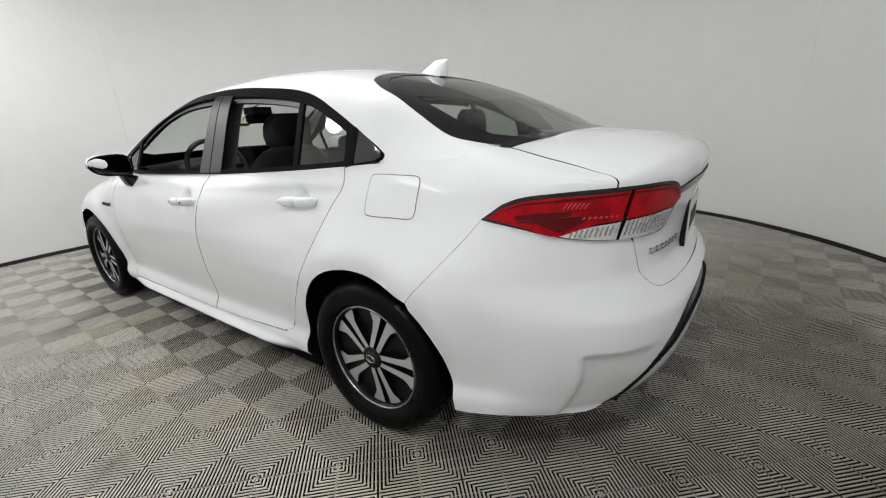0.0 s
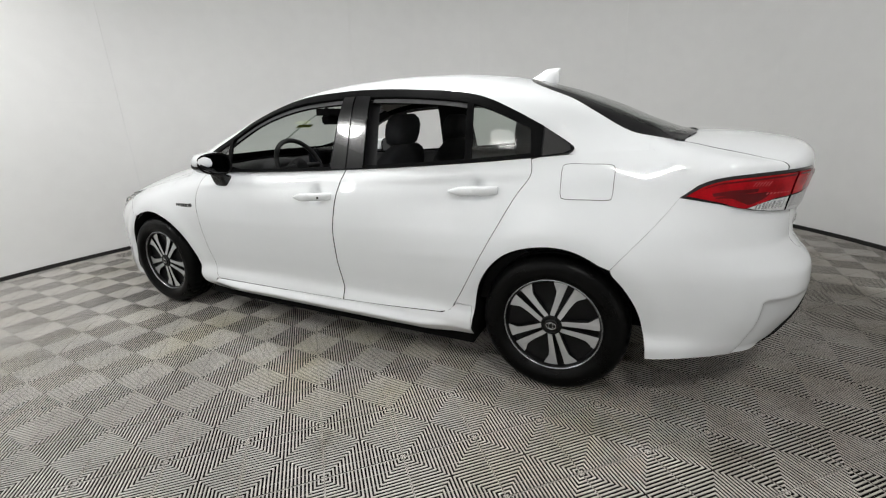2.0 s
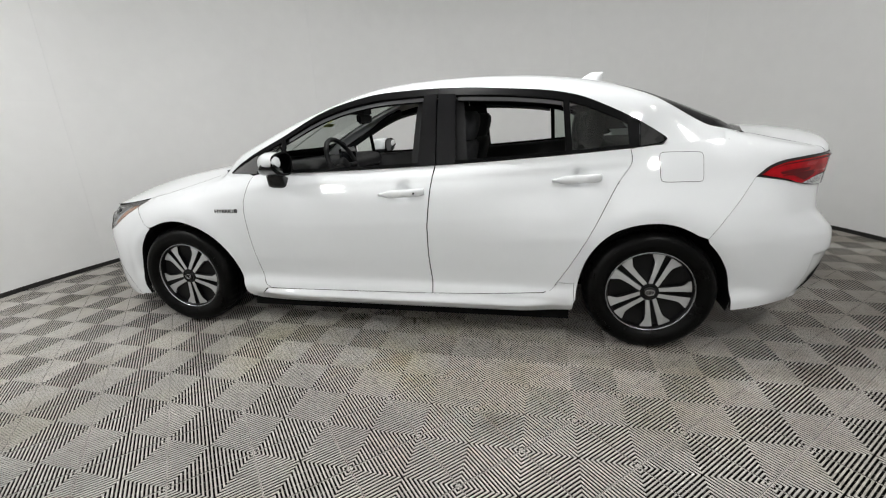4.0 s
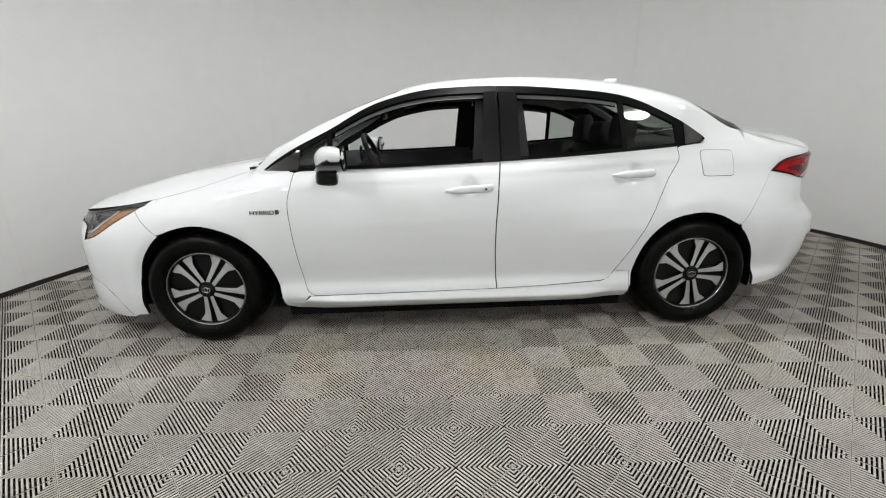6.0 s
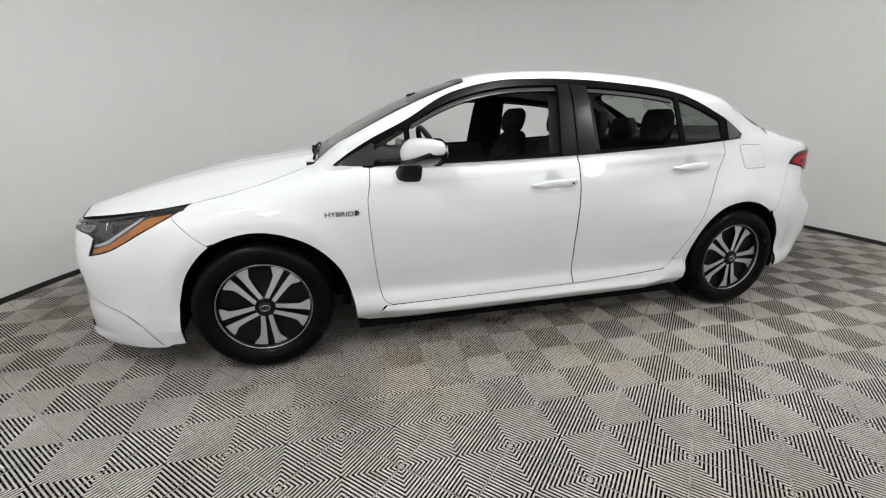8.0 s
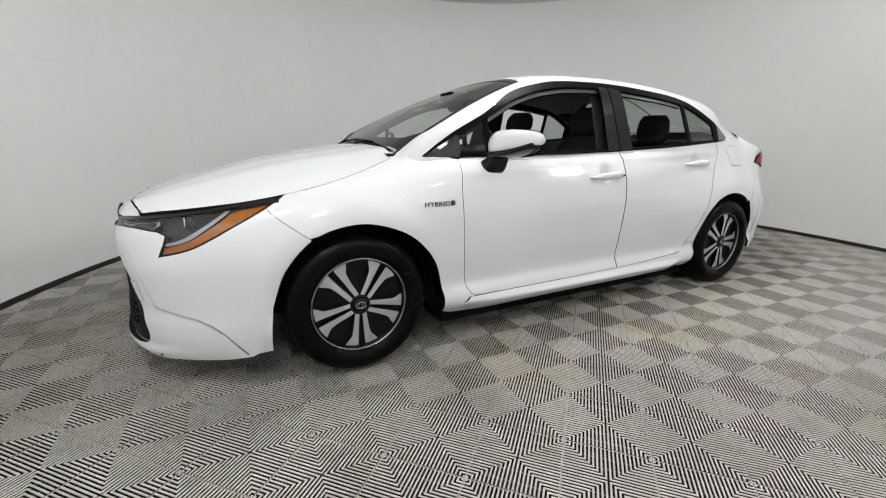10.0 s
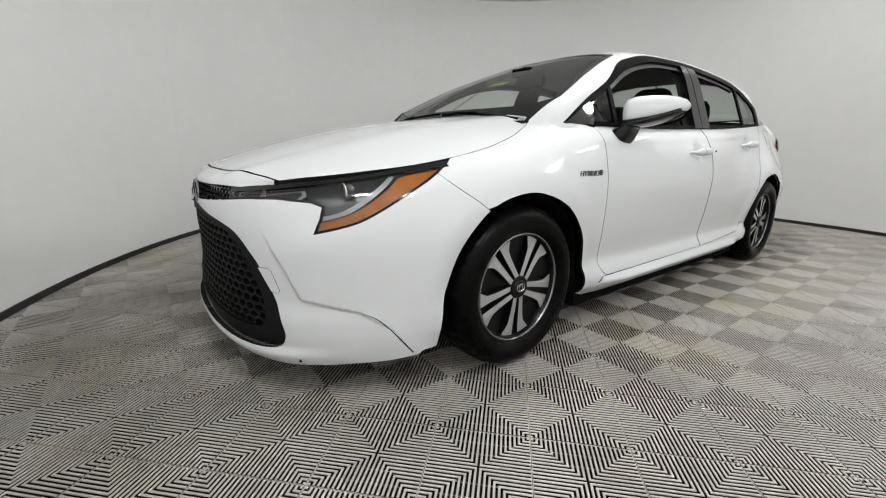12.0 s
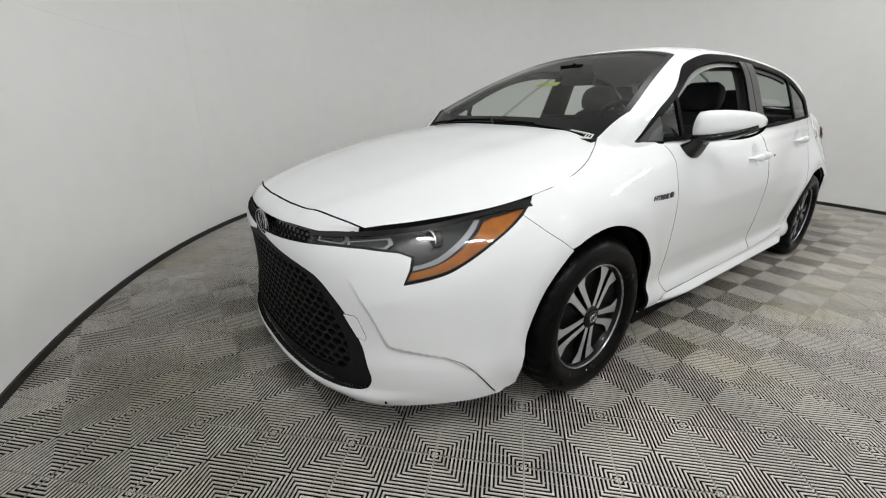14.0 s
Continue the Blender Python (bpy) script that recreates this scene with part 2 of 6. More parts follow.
def tile_geometry():
    """One square tile: four triangles of ribs that run square to the tile's edges, linked by an edge strip and by lower
    cross bars.
    Returns vertices, faces and, for each face, 0 for plain plastic or 1 for the depth of a slot, its shade painted near
    black."""
    verts, faces, kinds = [], [], []
    half = PITCH / 2
    step = half / RIBS
    end = half - 0.0026

    def quad(points, c, s, kind):
        n = len(verts)
        verts.extend((c * x - s * y, s * x + c * y, z) for x, y, z in points)
        faces.append((n, n + 1, n + 2, n + 3))
        kinds.append(kind)

    for turn in range(4):
        c, s = (1, 0, -1, 0)[turn], (0, 1, 0, -1)[turn]
        for k in range(-RIBS, RIBS):
            x0, x1 = step * (k + 0.5 - RIB_WIDE / 2), step * (k + 0.5 + RIB_WIDE / 2)
            # crown, a small rounded shoulder, an upper wall in plain plastic and a lower one in painted shade, on
            # either side
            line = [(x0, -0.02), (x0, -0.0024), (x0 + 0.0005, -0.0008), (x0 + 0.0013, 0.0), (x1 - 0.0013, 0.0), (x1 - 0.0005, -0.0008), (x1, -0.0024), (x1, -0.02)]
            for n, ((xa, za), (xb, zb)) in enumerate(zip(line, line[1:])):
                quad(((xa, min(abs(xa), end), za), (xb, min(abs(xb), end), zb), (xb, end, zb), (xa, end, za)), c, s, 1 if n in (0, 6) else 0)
        # edge strip with its seam wall, and two cross bars below the crowns
        quad(((-end, end, -0.0024), (end, end, -0.0024), (end + 0.0019, end + 0.0019, -0.0024), (-end - 0.0019, end + 0.0019, -0.0024)), c, s, 0)
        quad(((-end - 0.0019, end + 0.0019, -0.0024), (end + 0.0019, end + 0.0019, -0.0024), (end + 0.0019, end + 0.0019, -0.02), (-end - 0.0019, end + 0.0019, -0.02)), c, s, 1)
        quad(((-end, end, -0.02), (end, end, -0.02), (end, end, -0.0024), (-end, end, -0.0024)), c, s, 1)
        for y, z in ((0.38 * half, -0.0075), (0.70 * half, -0.0075)):
            quad(((-y, y - 0.0011, z), (y, y - 0.0011, z), (y, y + 0.0011, z), (-y, y + 0.0011, z)), c, s, 0)
        # the pinched corner stud
        quad(((end - 0.004, end - 0.0025, 0.0002), (end + 0.0015, end - 0.0025, 0.0002), (end + 0.0015, end + 0.0015, 0.0002), (end - 0.004, end + 0.0015, 0.0002)), c, s, 0)
    return verts, faces, kinds


tile_verts, tile_faces, tile_kinds = tile_geometry()
tile_mesh = mesh_from("floor_tile", tile_verts, tile_faces, (TILE, GROOVE_SHADE))
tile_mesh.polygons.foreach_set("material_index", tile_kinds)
places = []
for i in range(-30, 31):
    for j in range(-30, 31):
        if (i + j) % 2 == 1:
            x, y = TILE_O[0] + TILE_A * i - TILE_B * j, TILE_O[1] + TILE_B * i + TILE_A * j
            c, s = math.cos(-ROOM_TURN), math.sin(-ROOM_TURN)
            ex, ey = (x - ROOM_C[0]) * c - (y - ROOM_C[1]) * s, (x - ROOM_C[0]) * s + (y - ROOM_C[1]) * c
            if (ex / (ROOM_A + 0.2)) ** 2 + (ey / (ROOM_B + 0.2)) ** 2 < 1:
                places.append((x, y))
# the nearest stretch of the floor: the strip beside the car's left flank and round its nose and tail
places.sort(key=lambda p: max(abs(p[0]) - 2.2, 0) ** 2 + (p[1] + 1.55) ** 2)
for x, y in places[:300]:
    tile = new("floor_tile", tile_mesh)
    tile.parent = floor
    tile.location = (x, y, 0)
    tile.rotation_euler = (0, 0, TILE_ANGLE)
turned = np.array(tile_verts)
c, s = math.cos(TILE_ANGLE), math.sin(TILE_ANGLE)
turned = np.c_[turned[:, 0] * c - turned[:, 1] * s, turned[:, 0] * s + turned[:, 1] * c, turned[:, 2]]
all_v = np.concatenate([turned + (x, y, 0) for x, y in places[300:]])
all_f = (np.array(tile_faces)[None] + (np.arange(len(places) - 300) * len(tile_verts))[:, None, None]).reshape(-1, 4)
rest = new("floor_tiles_far", mesh_from("floor_tiles_far", all_v, all_f.tolist(), (TILE, GROOVE_SHADE)))
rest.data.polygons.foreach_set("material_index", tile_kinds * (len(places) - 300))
rest.parent = floor
tagged(rest, "the further grey ribbed floor tiles", kind="stuff")

# ---- the car: its outer skin as smooth functions, x to the tail, the flank at -y ----
def curve(*knots):
    """A smooth monotone curve through (x, value) knots (Fritsch-Carlson), straight beyond the ends."""
    kx = np.array([k[0] for k in knots], float)
    ky = np.array([k[1] for k in knots], float)
    h = np.diff(kx)
    d = np.diff(ky) / h
    m = np.zeros(len(kx))
    m[0], m[-1] = d[0], d[-1]
    for n in range(1, len(kx) - 1):
        if d[n - 1] * d[n] > 0:
            w1, w2 = 2 * h[n] + h[n - 1], h[n] + 2 * h[n - 1]
            m[n] = (w1 + w2) / (w1 / d[n - 1] + w2 / d[n])

    def value(x):
        x = float(x)
        if x <= kx[0]:
            return ky[0] + m[0] * (x - kx[0]) * 0.0
        if x >= kx[-1]:
            return ky[-1]
        n = int(np.searchsorted(kx, x)) - 1
        s = (x - kx[n]) / h[n]
        return float(ky[n] * (1 + 2 * s) * (1 - s) ** 2 + m[n] * h[n] * s * (1 - s) ** 2 + ky[n + 1] * s * s * (3 - 2 * s) + m[n + 1] * h[n] * s * s * (s - 1))
    return value


# plan outline at the widest height, by an angle-like parameter from nose centre to tail centre
PLAN = [(-2.285, 0.0), (-2.275, 0.22), (-2.235, 0.42), (-2.15, 0.585), (-2.0, 0.715), (-1.8, 0.808), (-1.6, 0.850), (-1.35, 0.870), (-1.0, 0.866),
        (-0.5, 0.868), (0.2, 0.874), (0.7, 0.876), (1.1, 0.874), (1.4, 0.876), (1.65, 0.862), (1.85, 0.824), (2.05, 0.752), (2.2, 0.640), (2.29, 0.470), (2.33, 0.24), (2.34, 0.0)]


def smooth_polyline(points, per=16):
    """Centripetal-like spline through plan points; dense."""
    p = np.array(points, float)
    p = np.vstack([(p[1][0], -p[1][1]), p, (p[-2][0], -p[-2][1])])
    out = []
    for n in range(1, len(p) - 2):
        a, b, c, d = p[n - 1:n + 3]
        t01, t12, t23 = (max(np.linalg.norm(v) ** 0.5, 1e-6) for v in (b - a, c - b, d - c))
        m1 = c - b + t12 * ((b - a) / t01 - (c - a) / (t01 + t12))
        m2 = c - b + t12 * ((d - c) / t23 - (d - b) / (t12 + t23))
        for k in range(per):
            s = k / per
            out.append(b * (1 + 2 * s) * (1 - s) ** 2 + m1 * s * (1 - s) ** 2 + c * s * s * (3 - 2 * s) + m2 * s * s * (s - 1))
    out.append(p[-2])
    return np.array(out)


RING = smooth_polyline(PLAN)
RING_U = np.r_[0, np.cumsum(np.hypot(*np.diff(RING, axis=0).T))]
RING_U -= np.interp(0.0, RING[:, 0], RING_U)
U_NOSE, U_TAIL = float(RING_U[0]), float(RING_U[-1])


def u_at(x):
    """The way along the outline at a place x of the flank."""
    return float(np.interp(x, RING[:, 0], RING_U))


def u_front(y):
    """The way along the outline at a half width y of the nose."""
    n = int(np.searchsorted(RING[:, 0], -1.0))
    return float(np.interp(y, RING[:n, 1], RING_U[:n]))


def u_rear(y):
    n = int(np.searchsorted(RING[:, 0], 1.5))
    return float(np.interp(-y, -RING[n:, 1], RING_U[n:]))


def plan(u):
    if u < U_NOSE:
        x, y = plan(2 * U_NOSE - u)
        return x, -y
    if u > U_TAIL:
        x, y = plan(2 * U_TAIL - u)
        return x, -y
    return float(np.interp(u, RING_U, RING[:, 0])), float(np.interp(u, RING_U, RING[:, 1]))


shoulder = curve((-2.3, 0.70), (-2.0, 0.715), (-1.8, 0.750), (-1.6, 0.796), (-1.4, 0.832), (-1.2, 0.866), (-1.0, 0.905), (-0.85, 0.928), (-0.4, 0.936), (0.25, 0.958), (0.9, 0.992), (1.25, 1.018), (1.5, 1.045), (1.8, 1.055), (1.95, 1.040), (2.1, 1.010), (2.3, 0.995))
nose_back = curve((0.06, 0.12), (0.11, 0.06), (0.15, 0.022), (0.20, 0.0), (0.28, -0.006), (0.36, 0.004), (0.45, 0.004), (0.52, 0.0), (0.60, 0.002), (0.66, 0.014), (0.70, 0.035), (0.74, 0.075), (0.80, 0.17))
tail_back = curve((0.10, 0.30), (0.17, 0.19), (0.24, 0.105), (0.32, 0.05), (0.42, 0.01), (0.50, 0.0), (0.58, 0.008), (0.64, 0.05), (0.70, 0.085), (0.80, 0.078), (0.90, 0.06), (0.98, 0.04), (1.03, 0.03), (1.06, 0.05))
lower_in = curve((0.08, 0.13), (0.15, 0.085), (0.19, 0.054), (0.215, 0.030), (0.240, 0.012), (0.270, 0.012), (0.300, 0.021), (0.322, 0.033), (0.340, 0.036), (0.39, 0.030), (0.46, 0.017), (0.54, 0.008), (0.62, 0.002), (0.70, 0.0))
upper_door = curve((-0.05, 0.17), (0.0, 0.122), (0.02, 0.090), (0.04, 0.066), (0.07, 0.044), (0.10, 0.030), (0.15, 0.013), (0.22, 0.002), (0.26, 0.0))
upper_front = curve((-0.05, 0.17), (0.0, 0.122), (0.03, 0.095), (0.07, 0.066), (0.11, 0.043), (0.16, 0.024), (0.22, 0.010), (0.28, 0.0))
upper_mid = curve((-0.05, 0.16), (0.0, 0.124), (0.05, 0.108), (0.08, 0.100), (0.12, 0.086), (0.17, 0.072), (0.24, 0.045), (0.32, 0.016), (0.40, 0.0))
upper_rear = curve((-0.05, 0.26), (0.0, 0.195), (0.04, 0.165), (0.07, 0.146), (0.12, 0.124), (0.186, 0.102), (0.26, 0.068), (0.34, 0.030), (0.42, 0.006), (0.48, 0.0))


def ease(a, b, x):
    s = min(max((x - a) / (b - a), 0.0), 1.0)
    return s * s * (3 - 2 * s)


def gauss(x, c, w):
    return math.exp(-((x - c) / w) ** 2)


def bare_skin(u, z, side=-1):
    """A point of the lower body, before it is drawn in to the belt."""
    x, y = plan(u)
    sign = -1 if y < 0 else 1
    y = abs(y)
    sh = shoulder(x)
    # the shoulder leans in more and more towards the tail
    lean = ease(-0.9, -0.5, x) + ease(0.25, 0.95, x) + ease(1.28, 1.60, x)
    tops = (upper_door, upper_front, upper_mid, upper_rear)
    n = min(int(lean), 2)
    inset = (1 - lean + n) * tops[n](sh - z) + (lean - n) * tops[n + 1](sh - z)
    low = lower_in(z) * (1 - 0.85 * ease(-1.55, -1.8, x)) * (1 - 0.6 * ease(1.75, 2.0, x))
    # wheel-arch flares
    for cx in (-1.35, 1.35):
        r = math.hypot(x - cx, z - 0.315)
        inset -= 0.014 * gauss(r, 0.40, 0.07) * ease(0.2, 0.35, z)
    # the crease that runs back below the belt
    inset -= 0.0050 * gauss(z, 0.86 + 0.045 * (x + 0.8), 0.012) * ease(-0.95, -0.7, x) * (1 - ease(1.15, 1.3, x))
    # haunch over the rear wheel
    inset -= 0.012 * gauss(x, 1.35, 0.35) * gauss(z, 0.80, 0.10)
    # finger pockets behind the door handles
    for hx, hz in ((0.098, 0.836), (0.985, 0.888)):
        inset += 0.036 * gauss(x, hx, 0.036) * gauss(z, hz, 0.031)
    inset += low
    front = ease(-1.55, -2.1, x)
    back = ease(1.70, 2.12, x)
    k = 1 - 0.55 * front - 0.45 * back
    y2 = max(y - inset * k * min(1.0, y / 0.5), 0.0) if y > 0 else 0.0
    x2 = x + front * nose_back(z) - back * tail_back(z)
    return Vector((x2, side * sign * y2, z))


belt_y = curve((-1.1, 0.70), (-0.95, 0.735), (-0.6, 0.752), (0.0, 0.758), (0.8, 0.757), (1.2, 0.750), (1.35, 0.733), (1.44, 0.716), (1.55, 0.690), (1.66, 0.665), (1.8, 0.64), (1.9, 0.62))
belt_z = curve((-1.14, 0.884), (-1.05, 0.903), (-1.0, 0.915), (-0.93, 0.926), (-0.85, 0.930), (-0.4, 0.938), (0.25, 0.958), (0.9, 0.992), (1.25, 1.018), (1.5, 1.035), (1.85, 1.045))


def skin(u, z, side=-1):
    """A point of the lower body; its upper edge meets the cabin along the belt."""
    p = bare_skin(u, z, side)
    x = plan(u)[0]
    k = ease(0.7, 0.95, x) * (1 - ease(1.64, 1.76, x))
    zb = belt_z(x)
    if k > 0 and z > zb - 0.13:
        gap = abs(bare_skin(u, zb).y) - belt_y(x)
        p[1] += (-side) * gap * k * ease(zb - 0.13, zb, z)
    return p


hood_mid = curve((-2.29, 0.66), (-2.22, 0.722), (-2.13, 0.763), (-2.0, 0.808), (-1.83, 0.858), (-1.58, 0.917), (-1.31, 0.958), (-1.1, 0.985), (-0.9, 1.005))


def shoulder_y(x):
    y = skin(u_at(x), shoulder(x)).y
    return -y


def hood(x, y, side=-1):
    """Hood and fender tops."""
    a = min(abs(y) / max(shoulder_y(x), 0.05), 1.0)
    return Vector((x, y, hood_mid(x) - (hood_mid(x) - shoulder(x)) * a ** 3.0 + 0.006 * gauss(a, 0.62, 0.1)))


deck_mid = curve((1.70, 1.102), (1.87, 1.097), (2.0, 1.089), (2.1, 1.077), (2.2, 1.060), (2.27, 1.043))
deck_drop = curve((1.70, 0.030), (1.78, 0.038), (1.93, 0.066), (2.09, 0.084), (2.27, 0.090))


def deck(x, y):
    """Boot lid top: highest on the centre line, falling to its side edges and to the tail."""
    return Vector((x, y, deck_mid(x) - deck_drop(x) * (abs(y) / 0.56) ** 2.6))


roof_mid = curve((-1.14, 0.955), (-1.0, 1.040), (-0.82, 1.143), (-0.65, 1.230), (-0.44, 1.318), (-0.28, 1.370), (-0.1, 1.408), (0.15, 1.428), (0.4, 1.434), (0.7, 1.424), (0.95, 1.398), (1.15, 1.360), (1.3, 1.318), (1.5, 1.243), (1.7, 1.152), (1.85, 1.094))
lean_in = curve((1.1, 0.36), (1.29, 0.37), (1.44, 0.62), (1.55, 0.85), (1.60, 1.0), (1.66, 1.2), (1.70, 1.7), (1.75, 3.0), (1.80, 4.7), (1.87, 5.2))


def cabin_y(x, z):
    """Half width of the cabin at a height."""
    zb, zt = belt_z(x), roof_mid(x)
    q = min(max((z - zb) / max(zt - zb, 0.02), 0.0), 0.99999)
    return (belt_y(x) - lean_in(x) * max(z - zb, -0.1)) * (1 - q ** 9) ** (1 / 2.4)


def cabin_side(x, z, side=-1):
    return Vector((x, side * cabin_y(x, z), z))


SECTION = 0.92  # metres of section per unit of its parameter, for even meshes


def cabin(x, s, side=-1):
    """The cabin's skin: s 0 at the belt, SECTION at the roof's centre line."""
    k = s / SECTION
    if k > 1:
        p = cabin(x, SECTION * (2 - k), side)
        return Vector((p.x, -p.y, p.z))
    q = math.sin(k * math.pi / 2)
    zb, zt = belt_z(x), roof_mid(x)
    z = zb + q * (zt - zb)
    # the windscreen's foot is rolled down at its corners
    drop = 0.050 * ease(-0.92, -1.13, x) * math.sin(k * math.pi) ** 1.2 if 0 < k < 1 else 0.0
    return Vector((x, side * cabin_y(x, z), z - drop))


def s_at_z(x, z):
    zb, zt = belt_z(x), roof_mid(x)
    q = (z - zb) / max(zt - zb, 0.02)
    return SECTION * (math.asin(min(max(q, -1.0), 1.0)) * 2 / math.pi)


def s_at_y(x, y):
    lo, hi = 0.0, SECTION
    for _ in range(30):
        mid = (lo + hi) / 2
        if -cabin(x, mid).y > y:
            lo = mid
        else:
            hi = mid
    return (lo + hi) / 2


def join_z(x):
    """The height at which the rear quarter meets the cabin's side."""
    return belt_z(x)


EDGE_LINE = [(1.66, 1.66, 0.607), (1.71, 1.707, 0.587), (1.76, 1.75, 0.562), (1.80, 1.785, 0.548), (1.86, 1.85, 0.553), (1.95, 1.93, 0.556), (2.08, 2.01, 0.562), (2.18, 2.075, 0.568), (2.207, 2.095, 0.568), (2.30, 2.147, 0.50), (2.42, 2.187, 0.40), (2.6, 2.215, 0.25), (2.75, 2.228, 0.12), (2.93, 2.232, 0.0)]
edge_x, edge_y = curve(*[(k[0], k[1]) for k in EDGE_LINE]), curve(*[(k[0], k[2]) for k in EDGE_LINE])
fillet_low = curve((1.69, join_z(1.66)), (1.76, 0.985), (1.80, 0.962), (1.865, 0.944), (1.95, 0.948), (2.1, 0.957), (2.25, 0.963), (2.4, 0.960), (2.5, 0.952), (2.93, 0.953))


def fillet(u, s):
    """The rounded flank of the tail: from the lamps (s 0) over to the edge of the deck (s 1)."""
    z0 = fillet_low(u)
    p0 = skin(u, z0)
    up = skin(u, z0) - skin(u, z0 - 0.02)
    up = up / math.sqrt(sum(c * c for c in up))
    x, y = edge_x(u), edge_y(u)
    p1 = deck(x, -y)
    k = ease(1.72, 1.80, u)
    p1 = Vector((x, -y, (1 - k) * cabin(x, s_at_y(x, y))[2] + k * p1[2]))
    out = p0 - p1
    d = Vector((out[0], out[1], 0))
    flat = d / max(math.sqrt(d[0] ** 2 + d[1] ** 2), 1e-6)
    q = p1 + flat * 0.02
    slope = deck(q[0], q[1])[2] - deck(p1[0], p1[1])[2]
    along = Vector((flat[0] * 0.02, flat[1] * 0.02, slope))
    along = along / math.sqrt(sum(c * c for c in along))
    size = math.sqrt(sum(c * c for c in out))
    c0, c1 = p0 + up * (0.45 * size), p1 + along * (0.45 * size)
    r = 1 - s
    return p0 * r ** 3 + c0 * (3 * r * r * s) + c1 * (3 * r * s * s) + p1 * s ** 3


# ---- end of skin

# ---- car materials ----
PAINT = material("white_car_paint", (0.738, 0.755, 0.772), 0.5, spec=0.12, coat=1.0, coat_rough=0.05, noise_scale=1.3, vary=0.015, rough_vary=0.04)
SEAM = material("dark_panel_gap", (0.012, 0.012, 0.012), 0.8, spec=0.1)
GLOSS_BLACK = material("gloss_black_trim", (0.006, 0.006, 0.007), 0.22, spec=0.3, coat=0.25, noise_scale=9, vary=0.2)
SATIN_BLACK = material("satin_black_plastic", (0.005, 0.005, 0.0053), 0.42, spec=0.03, noise_scale=20, vary=0.25, bump=0.08, bump_scale=400)
MIRROR_BLACK = material("mirror_polished_black", (0.008, 0.008, 0.009), 0.05, spec=0.8, coat=1.0, coat_rough=0.01)
PILLAR_BLACK = material("polished_black_pillar", (0.006, 0.006, 0.007), 0.18, spec=0.2, coat=0.35, noise_scale=9, vary=0.2)
GRAIN_BLACK = material("grained_black_plastic", (0.010, 0.010, 0.0105), 0.6, spec=0.15, noise_scale=25, vary=0.25, bump=0.3, bump_scale=600)
CHROME = material("satin_chrome", (0.72, 0.72, 0.73), 0.16, metal=1.0, noise_scale=10, vary=0.05)
DULL_CHROME = material("dull_chrome", (0.30, 0.31, 0.33), 0.25, metal=1.0)
SILVER = material("machined_silver", (0.54, 0.55, 0.56), 0.30, metal=0.6, coat=0.5, noise_scale=30, vary=0.02, rough_vary=0.02)
RUBBER = material("tyre_rubber", (0.003, 0.003, 0.003), 0.32, spec=0.10, noise_scale=12, vary=0.35, bump=0.12, bump_scale=220, rough_vary=0.10)
HUB_BLACK = material("wheel_black", (0.004, 0.004, 0.0045), 0.3, spec=0.2, coat=0.05, noise_scale=15, vary=0.2)
STEEL = material("brake_steel", (0.35, 0.34, 0.33), 0.38, metal=1.0, noise_scale=40, vary=0.2)
LINER = material("wheel_liner_felt", (0.006, 0.006, 0.006), 0.95, spec=0.1, noise_scale=30, vary=0.3, bump=0.3, bump_scale=150)
AMBER = material("amber_reflector", (0.44, 0.135, 0.003), 0.25, spec=0.3, coat=0.4, noise_scale=45, vary=0.55, bump=0.4, bump_scale=110)
RED = material("red_lens", (0.38, 0.001, 0.006), 0.10, spec=0.1, coat=0.12, noise_scale=16, vary=0.6, bump=0.3, bump_scale=60)
RED_DARK = material("dark_red_lens", (0.10, 0.001, 0.003), 0.12, spec=0.12, coat=0.2, noise_scale=14, vary=0.3)
PRISM = material("red_prism", (0.62, 0.06, 0.07), 0.12, metal=0.3, coat=0.6)
CLEAR_REFLECT = material("silvered_reflector", (0.75, 0.75, 0.76), 0.2, metal=0.9, noise_scale=50, vary=0.35, bump=0.6, bump_scale=90)
SMOKE = material("smoked_lamp_housing", (0.022, 0.023, 0.025), 0.25, metal=0.2, noise_scale=10, vary=0.3)
FLUTE = material("grey_flute", (0.42, 0.42, 0.43), 0.25, metal=0.6)
LED_WHITE = material("light_guide", (0.33, 0.34, 0.36), 0.3, coat=0.5)
FABRIC = material("dark_grey_fabric", (0.017, 0.0175, 0.020), 0.9, noise_scale=18, vary=0.25, bump=0.5, bump_scale=500)
FABRIC_MID = material("grey_seat_insert", (0.026, 0.027, 0.030), 0.92, noise_scale=25, vary=0.3, bump=0.6, bump_scale=420)
DASH = material("black_dash_plastic", (0.013, 0.013, 0.014), 0.55, spec=0.3, noise_scale=20, vary=0.25, bump=0.3, bump_scale=500)
LINING = material("light_roof_lining", (0.42, 0.41, 0.39), 0.9, noise_scale=20, vary=0.1, bump=0.2, bump_scale=400)
SCREEN = material("dark_screen", (0.01, 0.011, 0.013), 0.12, coat=1.0)
STICKER_YELLOW = material("yellow_sticker", (0.36, 0.40, 0.05), 0.6, noise_scale=30, vary=0.1)
STICKER_WHITE = material("white_sticker", (0.75, 0.75, 0.74), 0.5)
INK = material("printed_ink", (0.03, 0.03, 0.03), 0.6)
MIRROR = material("mirror_glass", (0.10, 0.102, 0.105), 0.03, metal=1.0)


